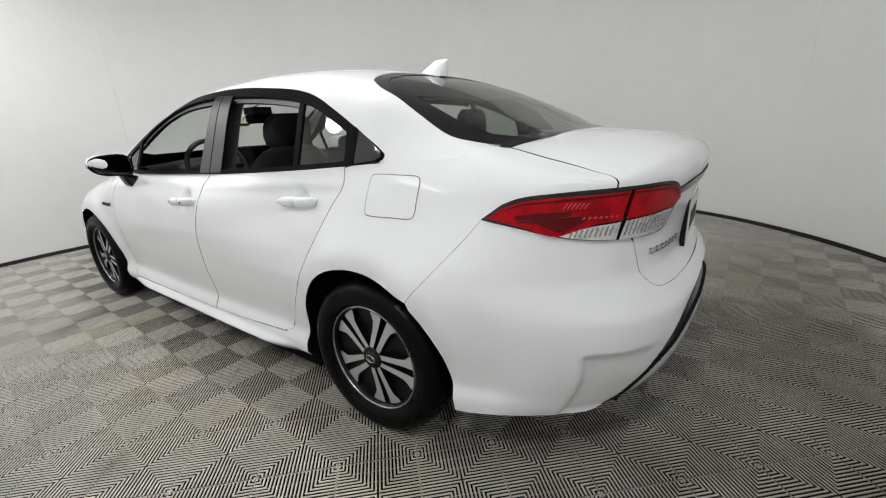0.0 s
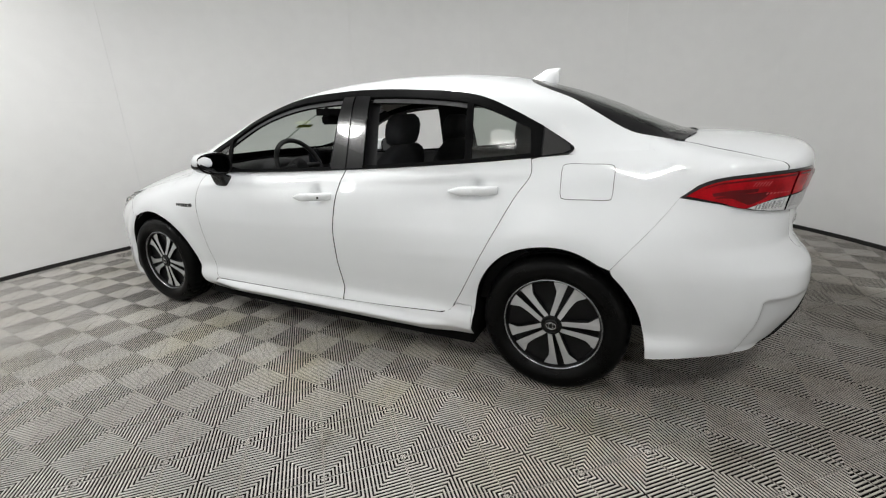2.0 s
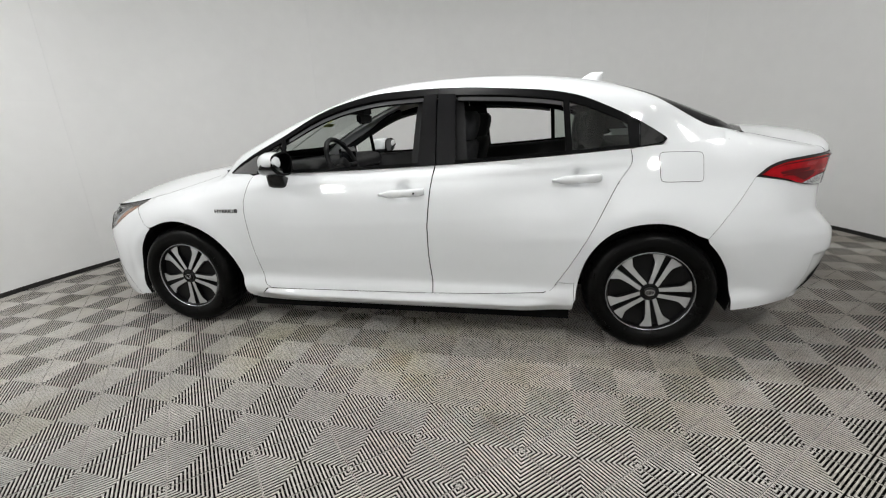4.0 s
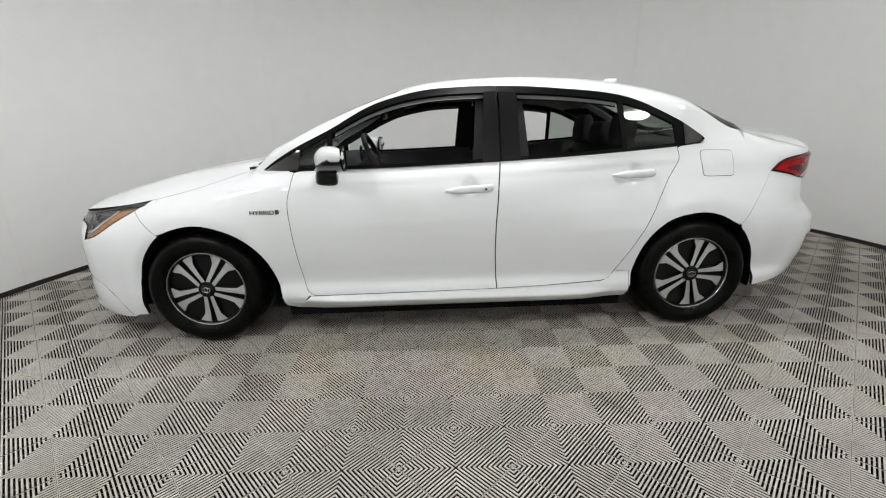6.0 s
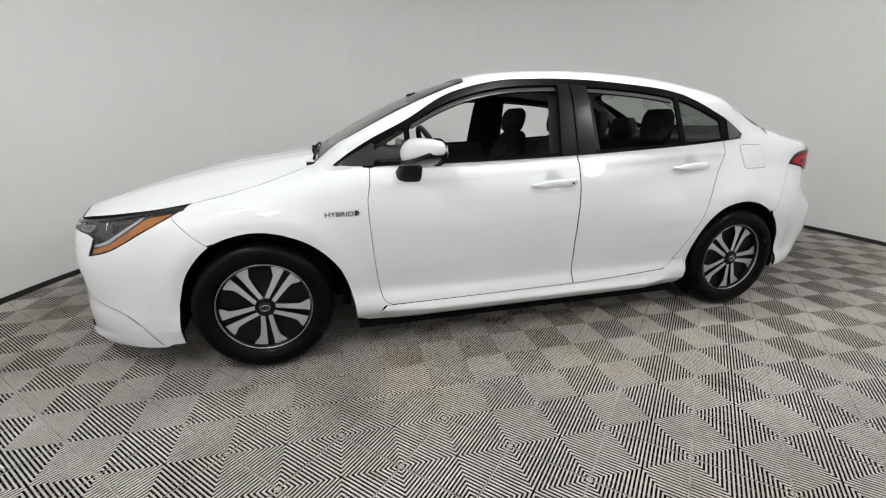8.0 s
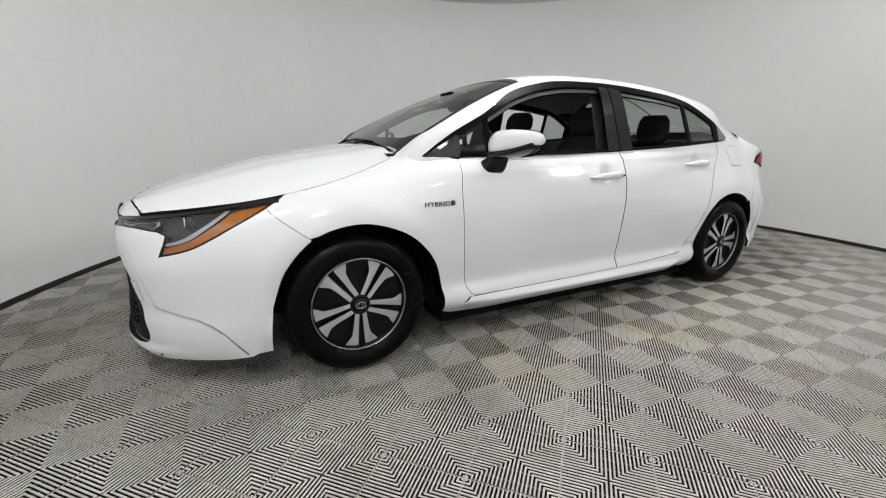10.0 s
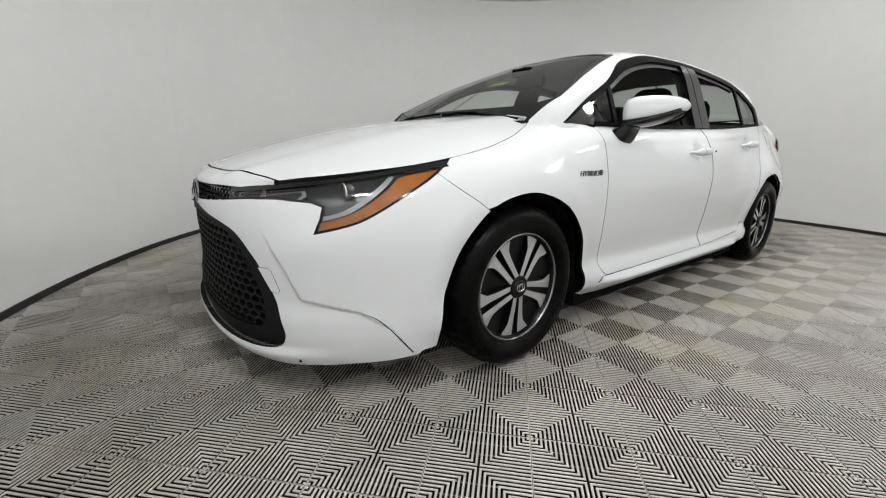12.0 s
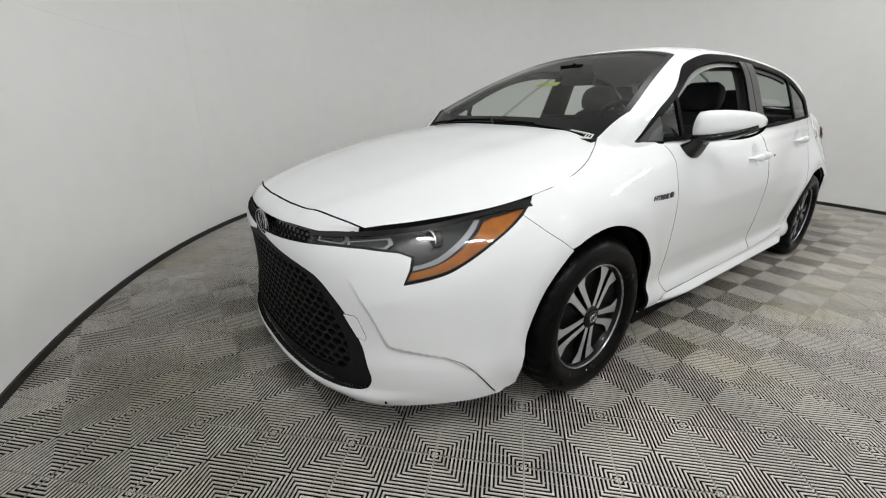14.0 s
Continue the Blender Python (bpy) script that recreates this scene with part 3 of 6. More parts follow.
def glass(name, tint, rough=0.0):
    """Thin car glass: mostly clear with a tint, with a gloss that grows at a slant."""
    m = bpy.data.materials.new(name)
    m.use_nodes = True
    nt = m.node_tree
    nt.nodes.remove(nt.nodes["Principled BSDF"])
    clear = nt.nodes.new("ShaderNodeBsdfTransparent")
    clear.inputs[0].default_value = (*tint, 1)
    gloss = nt.nodes.new("ShaderNodeBsdfGlossy")
    gloss.inputs["Roughness"].default_value = rough
    slant = nt.nodes.new("ShaderNodeLayerWeight")
    slant.inputs["Blend"].default_value = 0.5
    power = nt.nodes.new("ShaderNodeMath")
    power.operation = "POWER"
    power.inputs[1].default_value = 4.2
    nt.links.new(slant.outputs["Facing"], power.inputs[0])
    fres = nt.nodes.new("ShaderNodeMath")
    fres.operation = "MULTIPLY_ADD"
    fres.inputs[1].default_value, fres.inputs[2].default_value = 0.92, 0.065
    nt.links.new(power.outputs[0], fres.inputs[0])
    mix = nt.nodes.new("ShaderNodeMixShader")
    nt.links.new(fres.outputs[0], mix.inputs[0])
    nt.links.new(clear.outputs[0], mix.inputs[1])
    nt.links.new(gloss.outputs[0], mix.inputs[2])
    nt.links.new(mix.outputs[0], nt.nodes["Material Output"].inputs[0])
    return m


GLASS = glass("clear_green_glass", (0.74, 0.79, 0.75))
GLASS_DARK = glass("tinted_rear_glass", (0.55, 0.60, 0.56))
LENS = glass("clear_lamp_lens", (0.90, 0.91, 0.92), 0.02)

car = thing("car", "white four-door sedan with black trim and lowered side windows", "car")


# ---- panel builder ----
def bend(points, per=8, closed=False):
    """A smooth line through points."""
    p = [np.array(q, float) for q in points]
    ext = [p[-1]] + p + [p[0], p[1]] if closed else [2 * p[0] - p[1]] + p + [2 * p[-1] - p[-2]]
    out = []
    for n in range(1, len(ext) - 2):
        a, b, c, d = ext[n - 1:n + 3]
        for k in range(per):
            t = k / per
            out.append(0.5 * (2 * b + (c - a) * t + (2 * a - 5 * b + 4 * c - d) * t * t + (3 * b - a - 3 * c + d) * t ** 3))
    if not closed:
        out.append(p[-1])
    return [tuple(float(v) for v in q) for q in out]


def resample(outline, step):
    out = []
    for a, b in zip(outline, outline[1:] + outline[:1]):
        n = max(1, int(math.ceil(math.dist(a, b) / step)))
        for k in range(n):
            out.append((a[0] + (b[0] - a[0]) * k / n, a[1] + (b[1] - a[1]) * k / n))
    clean = []
    for q in out:
        if not clean or math.dist(q, clean[-1]) > 1e-4:
            clean.append(q)
    if math.dist(clean[0], clean[-1]) < 1e-4:
        clean.pop()
    return clean


def inside_mask(poly, pts):
    p = np.array(poly)
    x, y = pts[:, 0], pts[:, 1]
    res = np.zeros(len(pts), bool)
    for (x0, y0), (x1, y1) in zip(p, np.roll(p, -1, 0)):
        if y0 != y1:
            res ^= ((y0 > y) != (y1 > y)) & (x < (x1 - x0) * (y - y0) / (y1 - y0) + x0)
    return res


def edge_distance(poly, pts):
    p = np.array(poly)
    best = np.full(len(pts), 1e9)
    for a, b in zip(p, np.roll(p, -1, 0)):
        ab = b - a
        t = np.clip(((pts - a) @ ab) / max(ab @ ab, 1e-12), 0, 1)
        best = np.minimum(best, np.hypot(*(pts - a - t[:, None] * ab).T))
    return best


def shrink(outline, gap):
    """The outline moved inwards by half a panel gap."""
    p = np.array(outline)
    area = 0.5 * np.sum(p[:, 0] * np.roll(p[:, 1], -1) - np.roll(p[:, 0], -1) * p[:, 1])
    nxt, prv = np.roll(p, -1, 0) - p, p - np.roll(p, 1, 0)

    def left(v):
        v = v / np.maximum(np.hypot(*v.T)[:, None], 1e-9)
        return np.c_[-v[:, 1], v[:, 0]]
    n = left(nxt) + left(prv)
    length = np.maximum((n * n).sum(1)[:, None] / 2, 0.6)
    return [tuple(q) for q in p + np.sign(area) * gap * n / length]


def fill(outline, step, fn, gap=0.0, holes=()):
    """Triangulates a shape of the skin's plane and lays it on the skin: places, triangles, rim."""
    from mathutils.geometry import delaunay_2d_cdt
    rim = resample([tuple(q) for q in outline], step)
    if gap:
        rim = shrink(rim, gap)
    lo, hi = np.min(rim, 0), np.max(rim, 0)
    gx, gy = np.meshgrid(np.arange(lo[0] + step / 2, hi[0], step), np.arange(lo[1] + step / 2, hi[1], step))
    grid = np.c_[gx.ravel() + 0.25 * step * (np.arange(gx.size) // gx.shape[1] % 2), gy.ravel()]
    keep = inside_mask(rim, grid) & (edge_distance(rim, grid) > 0.45 * step)
    verts = [Vector(q) for q in rim] + [Vector(q) for q in grid[keep]]
    v2, e2, f2, *_ = delaunay_2d_cdt(verts, [], [list(range(len(rim)))], 1, 1e-6)
    tri = [tuple(f) for f in f2]
    used = sorted({i for f in tri for i in f})
    back = {i: n for n, i in enumerate(used)}
    places = [fn(*v2[i]) for i in used]
    faces = [tuple(back[i] for i in f) for f in tri]
    count = {}
    for f in faces:
        for a, b in zip(f, f[1:] + f[:1]):
            count[(min(a, b), max(a, b))] = count.get((min(a, b), max(a, b)), 0) + 1
    rim_edges = [e for e, n in count.items() if n == 1]
    return places, faces, rim_edges, [tuple(v2[i]) for i in used]


class Shell:
    """Gathers filled patches into one part: outer faces in slot 0, turned-in edges in slot 1."""

    def __init__(self):
        self.v, self.f, self.m = [], [], []

    def add(self, outline, fn, step=0.04, gap=0.0018, flange=0.022, centre=None, open_at=None, mat=0, lift=0.0):
        places, faces, rim, flat = fill(outline, step, fn, gap)
        centre = Vector(centre if centre is not None else (0, 0, 0.55))
        base = len(self.v)
        # vertex normals, pointing outwards
        normals = [Vector((0, 0, 0)) for _ in places]
        turned = []
        for f in faces:
            a, b, c = (places[i] for i in f)
            n = (b - a).cross(c - a)
            mid = (a + b + c) / 3
            away = mid - Vector((mid.x * 0.8, centre.y, centre.z))
            if n.dot(away) < 0:
                f, n = f[::-1], -n
            turned.append(f)
            for i in f:
                normals[i] += n
        normals = [n.normalized() if n.length > 0 else Vector((0, 0, 1)) for n in normals]
        self.v += [p + n * lift for p, n in zip(places, normals)]
        self.f += [tuple(base + i for i in f) for f in turned]
        self.m += [mat] * len(turned)
        if flange:
            for a, b in rim:
                if open_at and open_at(*flat[a]) and open_at(*flat[b]):
                    continue
                k = len(self.v)
                pa, pb = places[a] + normals[a] * lift, places[b] + normals[b] * lift
                self.v += [pa, pb, pb - normals[b] * flange, pa - normals[a] * flange]
                self.f.append((k, k + 1, k + 2, k + 3))
                self.m.append(mat + 1)
        return self

    def mirror(self):
        n = len(self.v)
        self.v += [Vector((p.x, -p.y, p.z)) for p in self.v[:n]]
        count = len(self.f)
        self.f += [tuple(n + i for i in f[::-1]) for f in self.f[:count]]
        self.m += self.m[:count]
        return self

    def done(self, name, mats, parent, label="", weld=False, sides=(-1,)):
        made = []
        for side in sides:
            flip = side > 0
            v = [(p.x, -p.y if flip else p.y, p.z) for p in self.v]
            f = [q[::-1] if flip else q for q in self.f]
            me = bpy.data.meshes.new(name)
            me.from_pydata(v, [], f)
            for m in mats:
                me.materials.append(m)
            me.polygons.foreach_set("material_index", self.m)
            me.polygons.foreach_set("use_smooth", [k % 2 == 0 for k in self.m])
            if weld:
                bm = bmesh.new()
                bm.from_mesh(me)
                outer = [w for w in bm.verts if all(g.material_index % 2 == 0 for g in w.link_faces)]
                bmesh.ops.remove_doubles(bm, verts=outer, dist=0.004 if weld is True else weld)
                bm.to_mesh(me)
                bm.free()
            me.update()
            ob = new(name, me)
            ob.parent = parent
            made.append(tagged(ob, label))
        return made


BODY = (PAINT, SEAM)
BOTH = (-1, 1)

# wheel arches: openings a little flattened on top
ARCH_F = [(-1.715, 0.165), (-1.712, 0.24)] + bend([(-1.700, 0.36), (-1.645, 0.505), (-1.535, 0.625), (-1.40, 0.672), (-1.27, 0.668), (-1.12, 0.606), (-1.005, 0.485), (-0.952, 0.33), (-0.935, 0.20)], 5)
ARCH_R = bend([(0.985, 0.19), (0.998, 0.33), (1.04, 0.50), (1.145, 0.625), (1.30, 0.674), (1.44, 0.660), (1.575, 0.580), (1.668, 0.455), (1.710, 0.32), (1.722, 0.235)], 5)
DOOR_F_LEAD = bend([(-0.833, 0.925), (-0.842, 0.86), (-0.857, 0.78), (-0.852, 0.65), (-0.838, 0.48), (-0.818, 0.335), (-0.800, 0.288), (-0.765, 0.263)], 5)
DOOR_GAP = [(0.262, 0.957), (0.246, 0.85), (0.228, 0.65), (0.226, 0.50), (0.238, 0.29)]
DOOR_R_TRAIL = bend([(1.226, 1.010), (1.232, 0.975), (1.224, 0.935), (1.164, 0.845), (1.051, 0.627), (0.960, 0.455), (0.905, 0.360), (0.870, 0.313), (0.825, 0.296)], 5)
belt_pts = lambda x0, x1, n=10: [(x0 + (x1 - x0) * k / n, belt_z(x0 + (x1 - x0) * k / n) + 0.002) for k in range(n + 1)]


def flank(x, z):
    return skin(u_at(x), z)


# fenders: side patch and the top strip beside the hood
HOOD_GAP = bend([(-2.118, 0.528), (-1.98, 0.612), (-1.80, 0.690), (-1.613, 0.730), (-1.451, 0.735), (-1.30, 0.704), (-1.18, 0.652), (-1.10, 0.610), (-1.075, 0.596)], 6)
gap_y = lambda x: float(np.interp(x, [p[0] for p in HOOD_GAP], [p[1] for p in HOOD_GAP]))
fx = np.linspace(-1.613, -0.833, 26)
side_top = [(x, shoulder(x)) for x in fx]
fender = Shell()
fender.add([(-1.613, shoulder(-1.613)), (plan(-1.70)[0], 0.745), (plan(-1.545)[0], 0.632)] + [p for p in ARCH_F if p[0] > -1.53 and p[1] > 0.19] + [(-0.86, 0.195), (-0.80, 0.262)] + DOOR_F_LEAD[::-1] + side_top[::-1][1:], flank, 0.026, gap=0.0, flange=0.012, open_at=lambda x, z: z > shoulder(x) - 0.004 and x < -0.84)
def fender_top(x, y):
    """The strip beside the hood; towards the windscreen it sweeps up into the pillar's foot."""
    p = hood(x, y)
    y0 = float(np.interp(x, [-1.132, -1.112, -1.074, -1.011, -0.935, -0.85], [0.610, 0.644, 0.656, 0.652, 0.641, 0.624]))
    rise = max(0.0, cabin(x, s_at_y(x, y0)).z - hood(x, -y0).z) if x > -1.11 else 0.0
    p.z += (rise + 0.002 * ease(-1.12, -1.08, x)) * ease(0.744, y0, abs(y)) ** 1.3
    return p


strip = [(x, -shoulder_y(x)) for x in np.linspace(-1.613, -0.86, 26)]
strip += [(-0.88, -0.665), (-0.95, -0.635), (-1.02, -0.610)] + [(x, -gap_y(x)) for x in np.linspace(-1.075, -1.60, 22)]
fender.add(strip, fender_top, 0.018, gap=0.0, flange=0.012, open_at=lambda x, y: -y > shoulder_y(x) - 0.004)
fenders = fender.done("fender", BODY, car, weld=True, sides=BOTH)

# doors
door_f = Shell().add(DOOR_F_LEAD[::-1] + belt_pts(-0.80, 0.262) + DOOR_GAP[1:] + [(0.238, 0.272), (-0.2, 0.266), (-0.70, 0.262)], flank, 0.016, gap=0.0028, flange=0.014)
doors_front = door_f.done("front_door", BODY, car, sides=BOTH)
door_r = Shell().add(DOOR_GAP[::-1] + belt_pts(0.262, 1.226) + DOOR_R_TRAIL[1:] + [(0.5, 0.280), (0.238, 0.272)], flank, 0.016, gap=0.0028, flange=0.014)
doors_rear = door_r.done("rear_door", BODY, car, sides=BOTH)

# rockers: the moulded sill with its bright upper ledge
def sill(x, z):
    p = skin(u_at(x), z)
    k = ease(-0.92, -0.55, x) * (1 - ease(0.70, 0.90, x))
    p.y -= 0.034 * k * ease(0.264, 0.236, z) * (1 - 0.6 * ease(0.198, 0.165, z))
    return p


rocker = Shell().add([(-0.935, 0.195), (-0.86, 0.197), (-0.79, 0.262), (-0.70, 0.263), (-0.2, 0.267), (0.238, 0.273), (0.5, 0.281), (0.83, 0.297), (0.87, 0.313), (0.905, 0.352), (0.985, 0.352), (0.985, 0.19), (0.9, 0.185), (0.7, 0.175), (-0.6, 0.165), (-0.86, 0.165)], sill, 0.009, flange=0.006)
rocker.done("rocker_panel", (PAINT, PAINT), car, sides=BOTH)

# rear quarters up to the cabin and the boot
FIL = 0.12   # metres of fillet per unit of its parameter


def fillet_flat(u, w):
    return fillet(u, min(max(w / FIL, 0.0), 1.0))


def fillet_rect(u0, u1, w1=FIL):
    n = max(2, int((u1 - u0) / 0.02))
    us = [u0 + (u1 - u0) * k / n for k in range(n + 1)]
    return [(u, 0.0) for u in us] + [(u, w1) for u in us[::-1]]


QX = np.linspace(1.226, 1.66, 16)
quarter = Shell()
q_top = [(x, join_z(x)) for x in QX]
TAIL_TIP = (1.789, 0.871)
U66 = u_at(1.66)


to_u = lambda pts: [(u_at(x), z) for x, z in pts]
low_edge = [(u, fillet_low(u)) for u in np.linspace(U66 + 0.012, 2.204, 26)]
quarter.add(to_u(DOOR_R_TRAIL[::-1][2:] + q_top[1:]) + low_edge + [(2.204, 0.940), (2.019, 0.926), (1.915, 0.914), (1.857, 0.893), TAIL_TIP, (1.70, 0.765), (1.592, 0.640), (1.566, 0.604)] + to_u([p for p in ARCH_R[::-1] if p[0] < 1.550] + [(0.985, 0.352), (0.91, 0.355)]), skin, 0.028, gap=0.0, flange=0.012, open_at=lambda u, z: (1.24 < u < 1.70 and z > join_z(plan(u)[0]) - 0.006) or (u > 1.66 and z > fillet_low(u) - 0.004))
quarter.add(fillet_rect(U66, 2.204, 0.975 * FIL), fillet_flat, 0.022, gap=0.0, flange=0.014, open_at=lambda u, w: w < 0.004 or u < U66 + 0.004)
quarters = quarter.done("rear_quarter", BODY, car, weld=True, sides=BOTH)

# cabin shell: pillars, rails and roof skin in one
DLO_TOP = bend([(-1.000, 0.944), (-0.90, 1.006), (-0.802, 1.062), (-0.637, 1.141), (-0.444, 1.250), (-0.29, 1.302), (-0.102, 1.339), (0.10, 1.349), (0.24, 1.351), (0.45, 1.343), (0.639, 1.327), (0.80, 1.311), (0.913, 1.292), (1.00, 1.268), (1.086, 1.232), (1.218, 1.166), (1.33, 1.098), (1.382, 1.062), (1.390, 1.050)], 5)
DLO_LOW = bend([(1.390, 1.050), (1.365, 1.035), (1.30, 1.024), (1.226, 1.016)], 4) + [(x, z + 0.002) for x, z in belt_pts(1.2, -0.85, 24)] + [(-0.93, 0.934), (-0.985, 0.936)]
WS_EDGE = bend([(-1.132, 0.610), (-1.112, 0.644), (-1.074, 0.656), (-1.011, 0.652), (-0.935, 0.641), (-0.85, 0.624), (-0.765, 0.603), (-0.558, 0.551), (-0.348, 0.497), (-0.30, 0.485)], 5)   # x, half width
WS_TOP = bend([(-0.285, 0.470), (-0.265, 0.40), (-0.245, 0.28), (-0.235, 0.15), (-0.23, 0.0)], 4)
BL_TOP = bend([(1.085, 0.0), (1.09, 0.15), (1.105, 0.30), (1.14, 0.43), (1.18, 0.508), (1.225, 0.548)], 4)
BL_EDGE = bend([(1.225, 0.548), (1.29, 0.582), (1.38, 0.596), (1.45, 0.604), (1.55, 0.611), (1.61, 0.611), (1.665, 0.603), (1.71, 0.583), (1.750, 0.558)], 4)
roof = Shell()
outline = [(x, s_at_y(x, y)) for x, y in WS_EDGE + WS_TOP] + [(x, SECTION) for x in np.linspace(-0.15, 1.0, 14)] + [(x, s_at_y(x, y)) for x, y in BL_TOP + BL_EDGE[1:]]
outline += [(1.74, s_at_y(1.74, 0.566)), (1.70, s_at_y(1.70, 0.592)), (1.66, s_at_z(1.66, join_z(1.66)))] + [(x, s_at_z(x, join_z(x))) for x in np.linspace(1.64, 1.40, 10)] + [(1.372, s_at_z(1.372, 1.030)), (1.386, s_at_z(1.386, 1.040))] + [(x, s_at_z(x, z)) for x, z in DLO_TOP[::-1]] + [(-0.93, s_at_z(-0.93, 0.934)), (-0.86, s_at_z(-0.86, 0.930)), (-0.86, s_at_z(-0.86, 0.905)), (-0.98, s_at_z(-0.98, 0.905)), (-1.04, s_at_z(-1.04, 0.928))]
roof.add(outline, cabin, 0.036, gap=0.0, flange=0.018, open_at=lambda x, s: s > SECTION - 1e-3 or (x > 1.38 and s < s_at_z(x, join_z(x)) + 0.004))
roof.mirror()
roof.done("roof", (PAINT, PAINT), car, "white roof skin with pillars and rails", weld=True)

# hood
hood_out = [(-2.197, 0.0), (-2.196, -0.12), (-2.184, -0.27), (-2.152, -0.40), (-2.126, -0.495), (-2.116, -0.528)]
hood_out += [(x, -y) for x, y in HOOD_GAP[1:]] + [(-1.085, -0.45), (-1.100, -0.25), (-1.105, 0.0)]
hood_out += [(x, -y) for x, y in hood_out[-2:0:-1]]
Shell().add(hood_out, hood, 0.03, gap=0.0028, flange=0.025).done("hood", BODY, car)

# boot lid: deck, spoiler lip and rear face
BOOT_EDGE = bend([(2.209, 0.940), (2.25, 0.900), (2.316, 0.817), (2.372, 0.725), (2.405, 0.672), (2.445, 0.645), (2.55, 0.638), (2.70, 0.637)], 4)
boot = Shell()
side_line = [(edge_x(u), -edge_y(u)) for u in np.linspace(1.80, 2.207, 16)] + [(edge_x(u), -edge_y(u)) for u in np.linspace(2.23, U_TAIL, 22)]
dk = side_line + [(x, -y) for x, y in side_line[-2::-1]]
dk += [(1.790, 0.51), (1.808, 0.45), (1.838, 0.34), (1.860, 0.17), (1.866, 0.0), (1.860, -0.17), (1.838, -0.34), (1.808, -0.45), (1.790, -0.51)]
boot.add(dk, deck, 0.036, gap=0.0, flange=0.012, open_at=lambda x, y: x > 2.10)
half = [(U_TAIL, 0.637)] + BOOT_EDGE[::-1] + [(u, fillet_low(u)) for u in np.linspace(2.209, U_TAIL, 24)]
for flip in (1, -1):
    face = Shell().add(half, skin, 0.03, gap=0.0, flange=0.012, open_at=lambda u, z: u > U_TAIL - 1e-3 or z > 0.945)
    face.add(fillet_rect(2.209, U_TAIL), fillet_flat, 0.022, gap=0.0, flange=0.012, open_at=lambda u, w: w < 0.004 or w > FIL - 0.004 or u > U_TAIL - 4e-3)
    n0 = len(boot.v)
    boot.v += [Vector((p.x, flip * p.y, p.z)) for p in face.v]
    boot.f += [tuple(n0 + i for i in (f if flip > 0 else f[::-1])) for f in face.f]
    boot.m += face.m
boot_lid = boot.done("boot_lid", BODY, car, weld=True)[0]


# rear bumper
def bumper_rear(u, z):
    """Tail skin with the set-in corner pocket below its crease."""
    p = skin(u, z)
    edge = 2.115 + 0.02 * (0.488 - z) / 0.2
    k = ease(edge - 0.004, edge + 0.03, u) * (1 - ease(0.483, 0.495, z)) * (1 - ease(2.25, 2.42, u)) * ease(0.24, 0.27, z)
    return p - Vector((0.72, -0.69, 0)) * (0.017 * k)


RB_LOW = bend([(1.735, 0.236), (1.95, 0.248), (2.12, 0.252), (2.27, 0.252), (2.315, 0.29), (2.345, 0.36), (2.40, 0.455), (2.50, 0.535), (2.62, 0.572), (2.75, 0.588), (U_TAIL, 0.594)], 4)
rb = [(U_TAIL, 0.634)] + [(u, z) for u, z in BOOT_EDGE[::-1] if z < 0.80] + [(2.313, 0.808), (2.120, 0.822), (1.964, 0.849), TAIL_TIP, (1.70, 0.765), (1.592, 0.640), (1.566, 0.604)] + [p for p in ARCH_R if p[0] > 1.574] + RB_LOW
rear_bumper = Shell().add(rb, bumper_rear, 0.012, gap=0.0012, flange=0.016, open_at=lambda u, z: u > U_TAIL - 4e-3)
rear_bumper.mirror()
rear_bumper.done("rear_bumper", BODY, car, weld=True)
low_line = [(u, z - 0.075 * ease(2.27, 2.5, u)) for u, z in RB_LOW if u > 2.26]
valance = Shell().add([(u, z) for u, z in RB_LOW if u > 2.26] + low_line[::-1][:-1], lambda u, z: skin(u, z) + Vector((-0.022, 0, 0)), 0.03, gap=0.0, flange=0.0)
valance.mirror()
valance.done("rear_valance", (GRAIN_BLACK, SEAM), car, "black band in the lower rear bumper")
under = [(u, z - 0.001) for u, z in low_line] + [(U_TAIL, 0.235), (2.6, 0.232), (2.40, 0.238), (2.33, 0.262)]
skirt = Shell().add(under, lambda u, z: skin(u, z) + Vector((0.002 - 0.03 * ease(0.33, 0.2, z), 0, 0)), 0.03, gap=0.0, flange=0.012, open_at=lambda u, z: u > U_TAIL - 4e-3)
skirt.mirror()
skirt.done("rear_skirt", BODY, car, "white lower rear skirt", weld=True)

# front bumper
HEAD_LOW = [(-2.444, 0.655), (-2.34, 0.664), (-2.233, 0.668), (-2.12, 0.662), (-2.082, 0.650), (-2.086, 0.615), (-2.105, 0.572)]
HEAD_OUT = bend([(-2.105, 0.572), (-2.03, 0.588), (-1.963, 0.608), (-1.89, 0.645), (-1.815, 0.688), (-1.72, 0.738), (-1.632, 0.782)], 4)
GRILLE = bend([(u_front(0.055), 0.612), (u_front(0.20), 0.592), (u_front(0.36), 0.572), (-2.395, 0.545), (-2.324, 0.475), (-2.264, 0.374), (-2.226, 0.275), (-2.222, 0.232), (-2.250, 0.198), (-2.33, 0.186), (-2.45, 0.184), (-2.62, 0.184), (U_NOSE, 0.184)], 5)


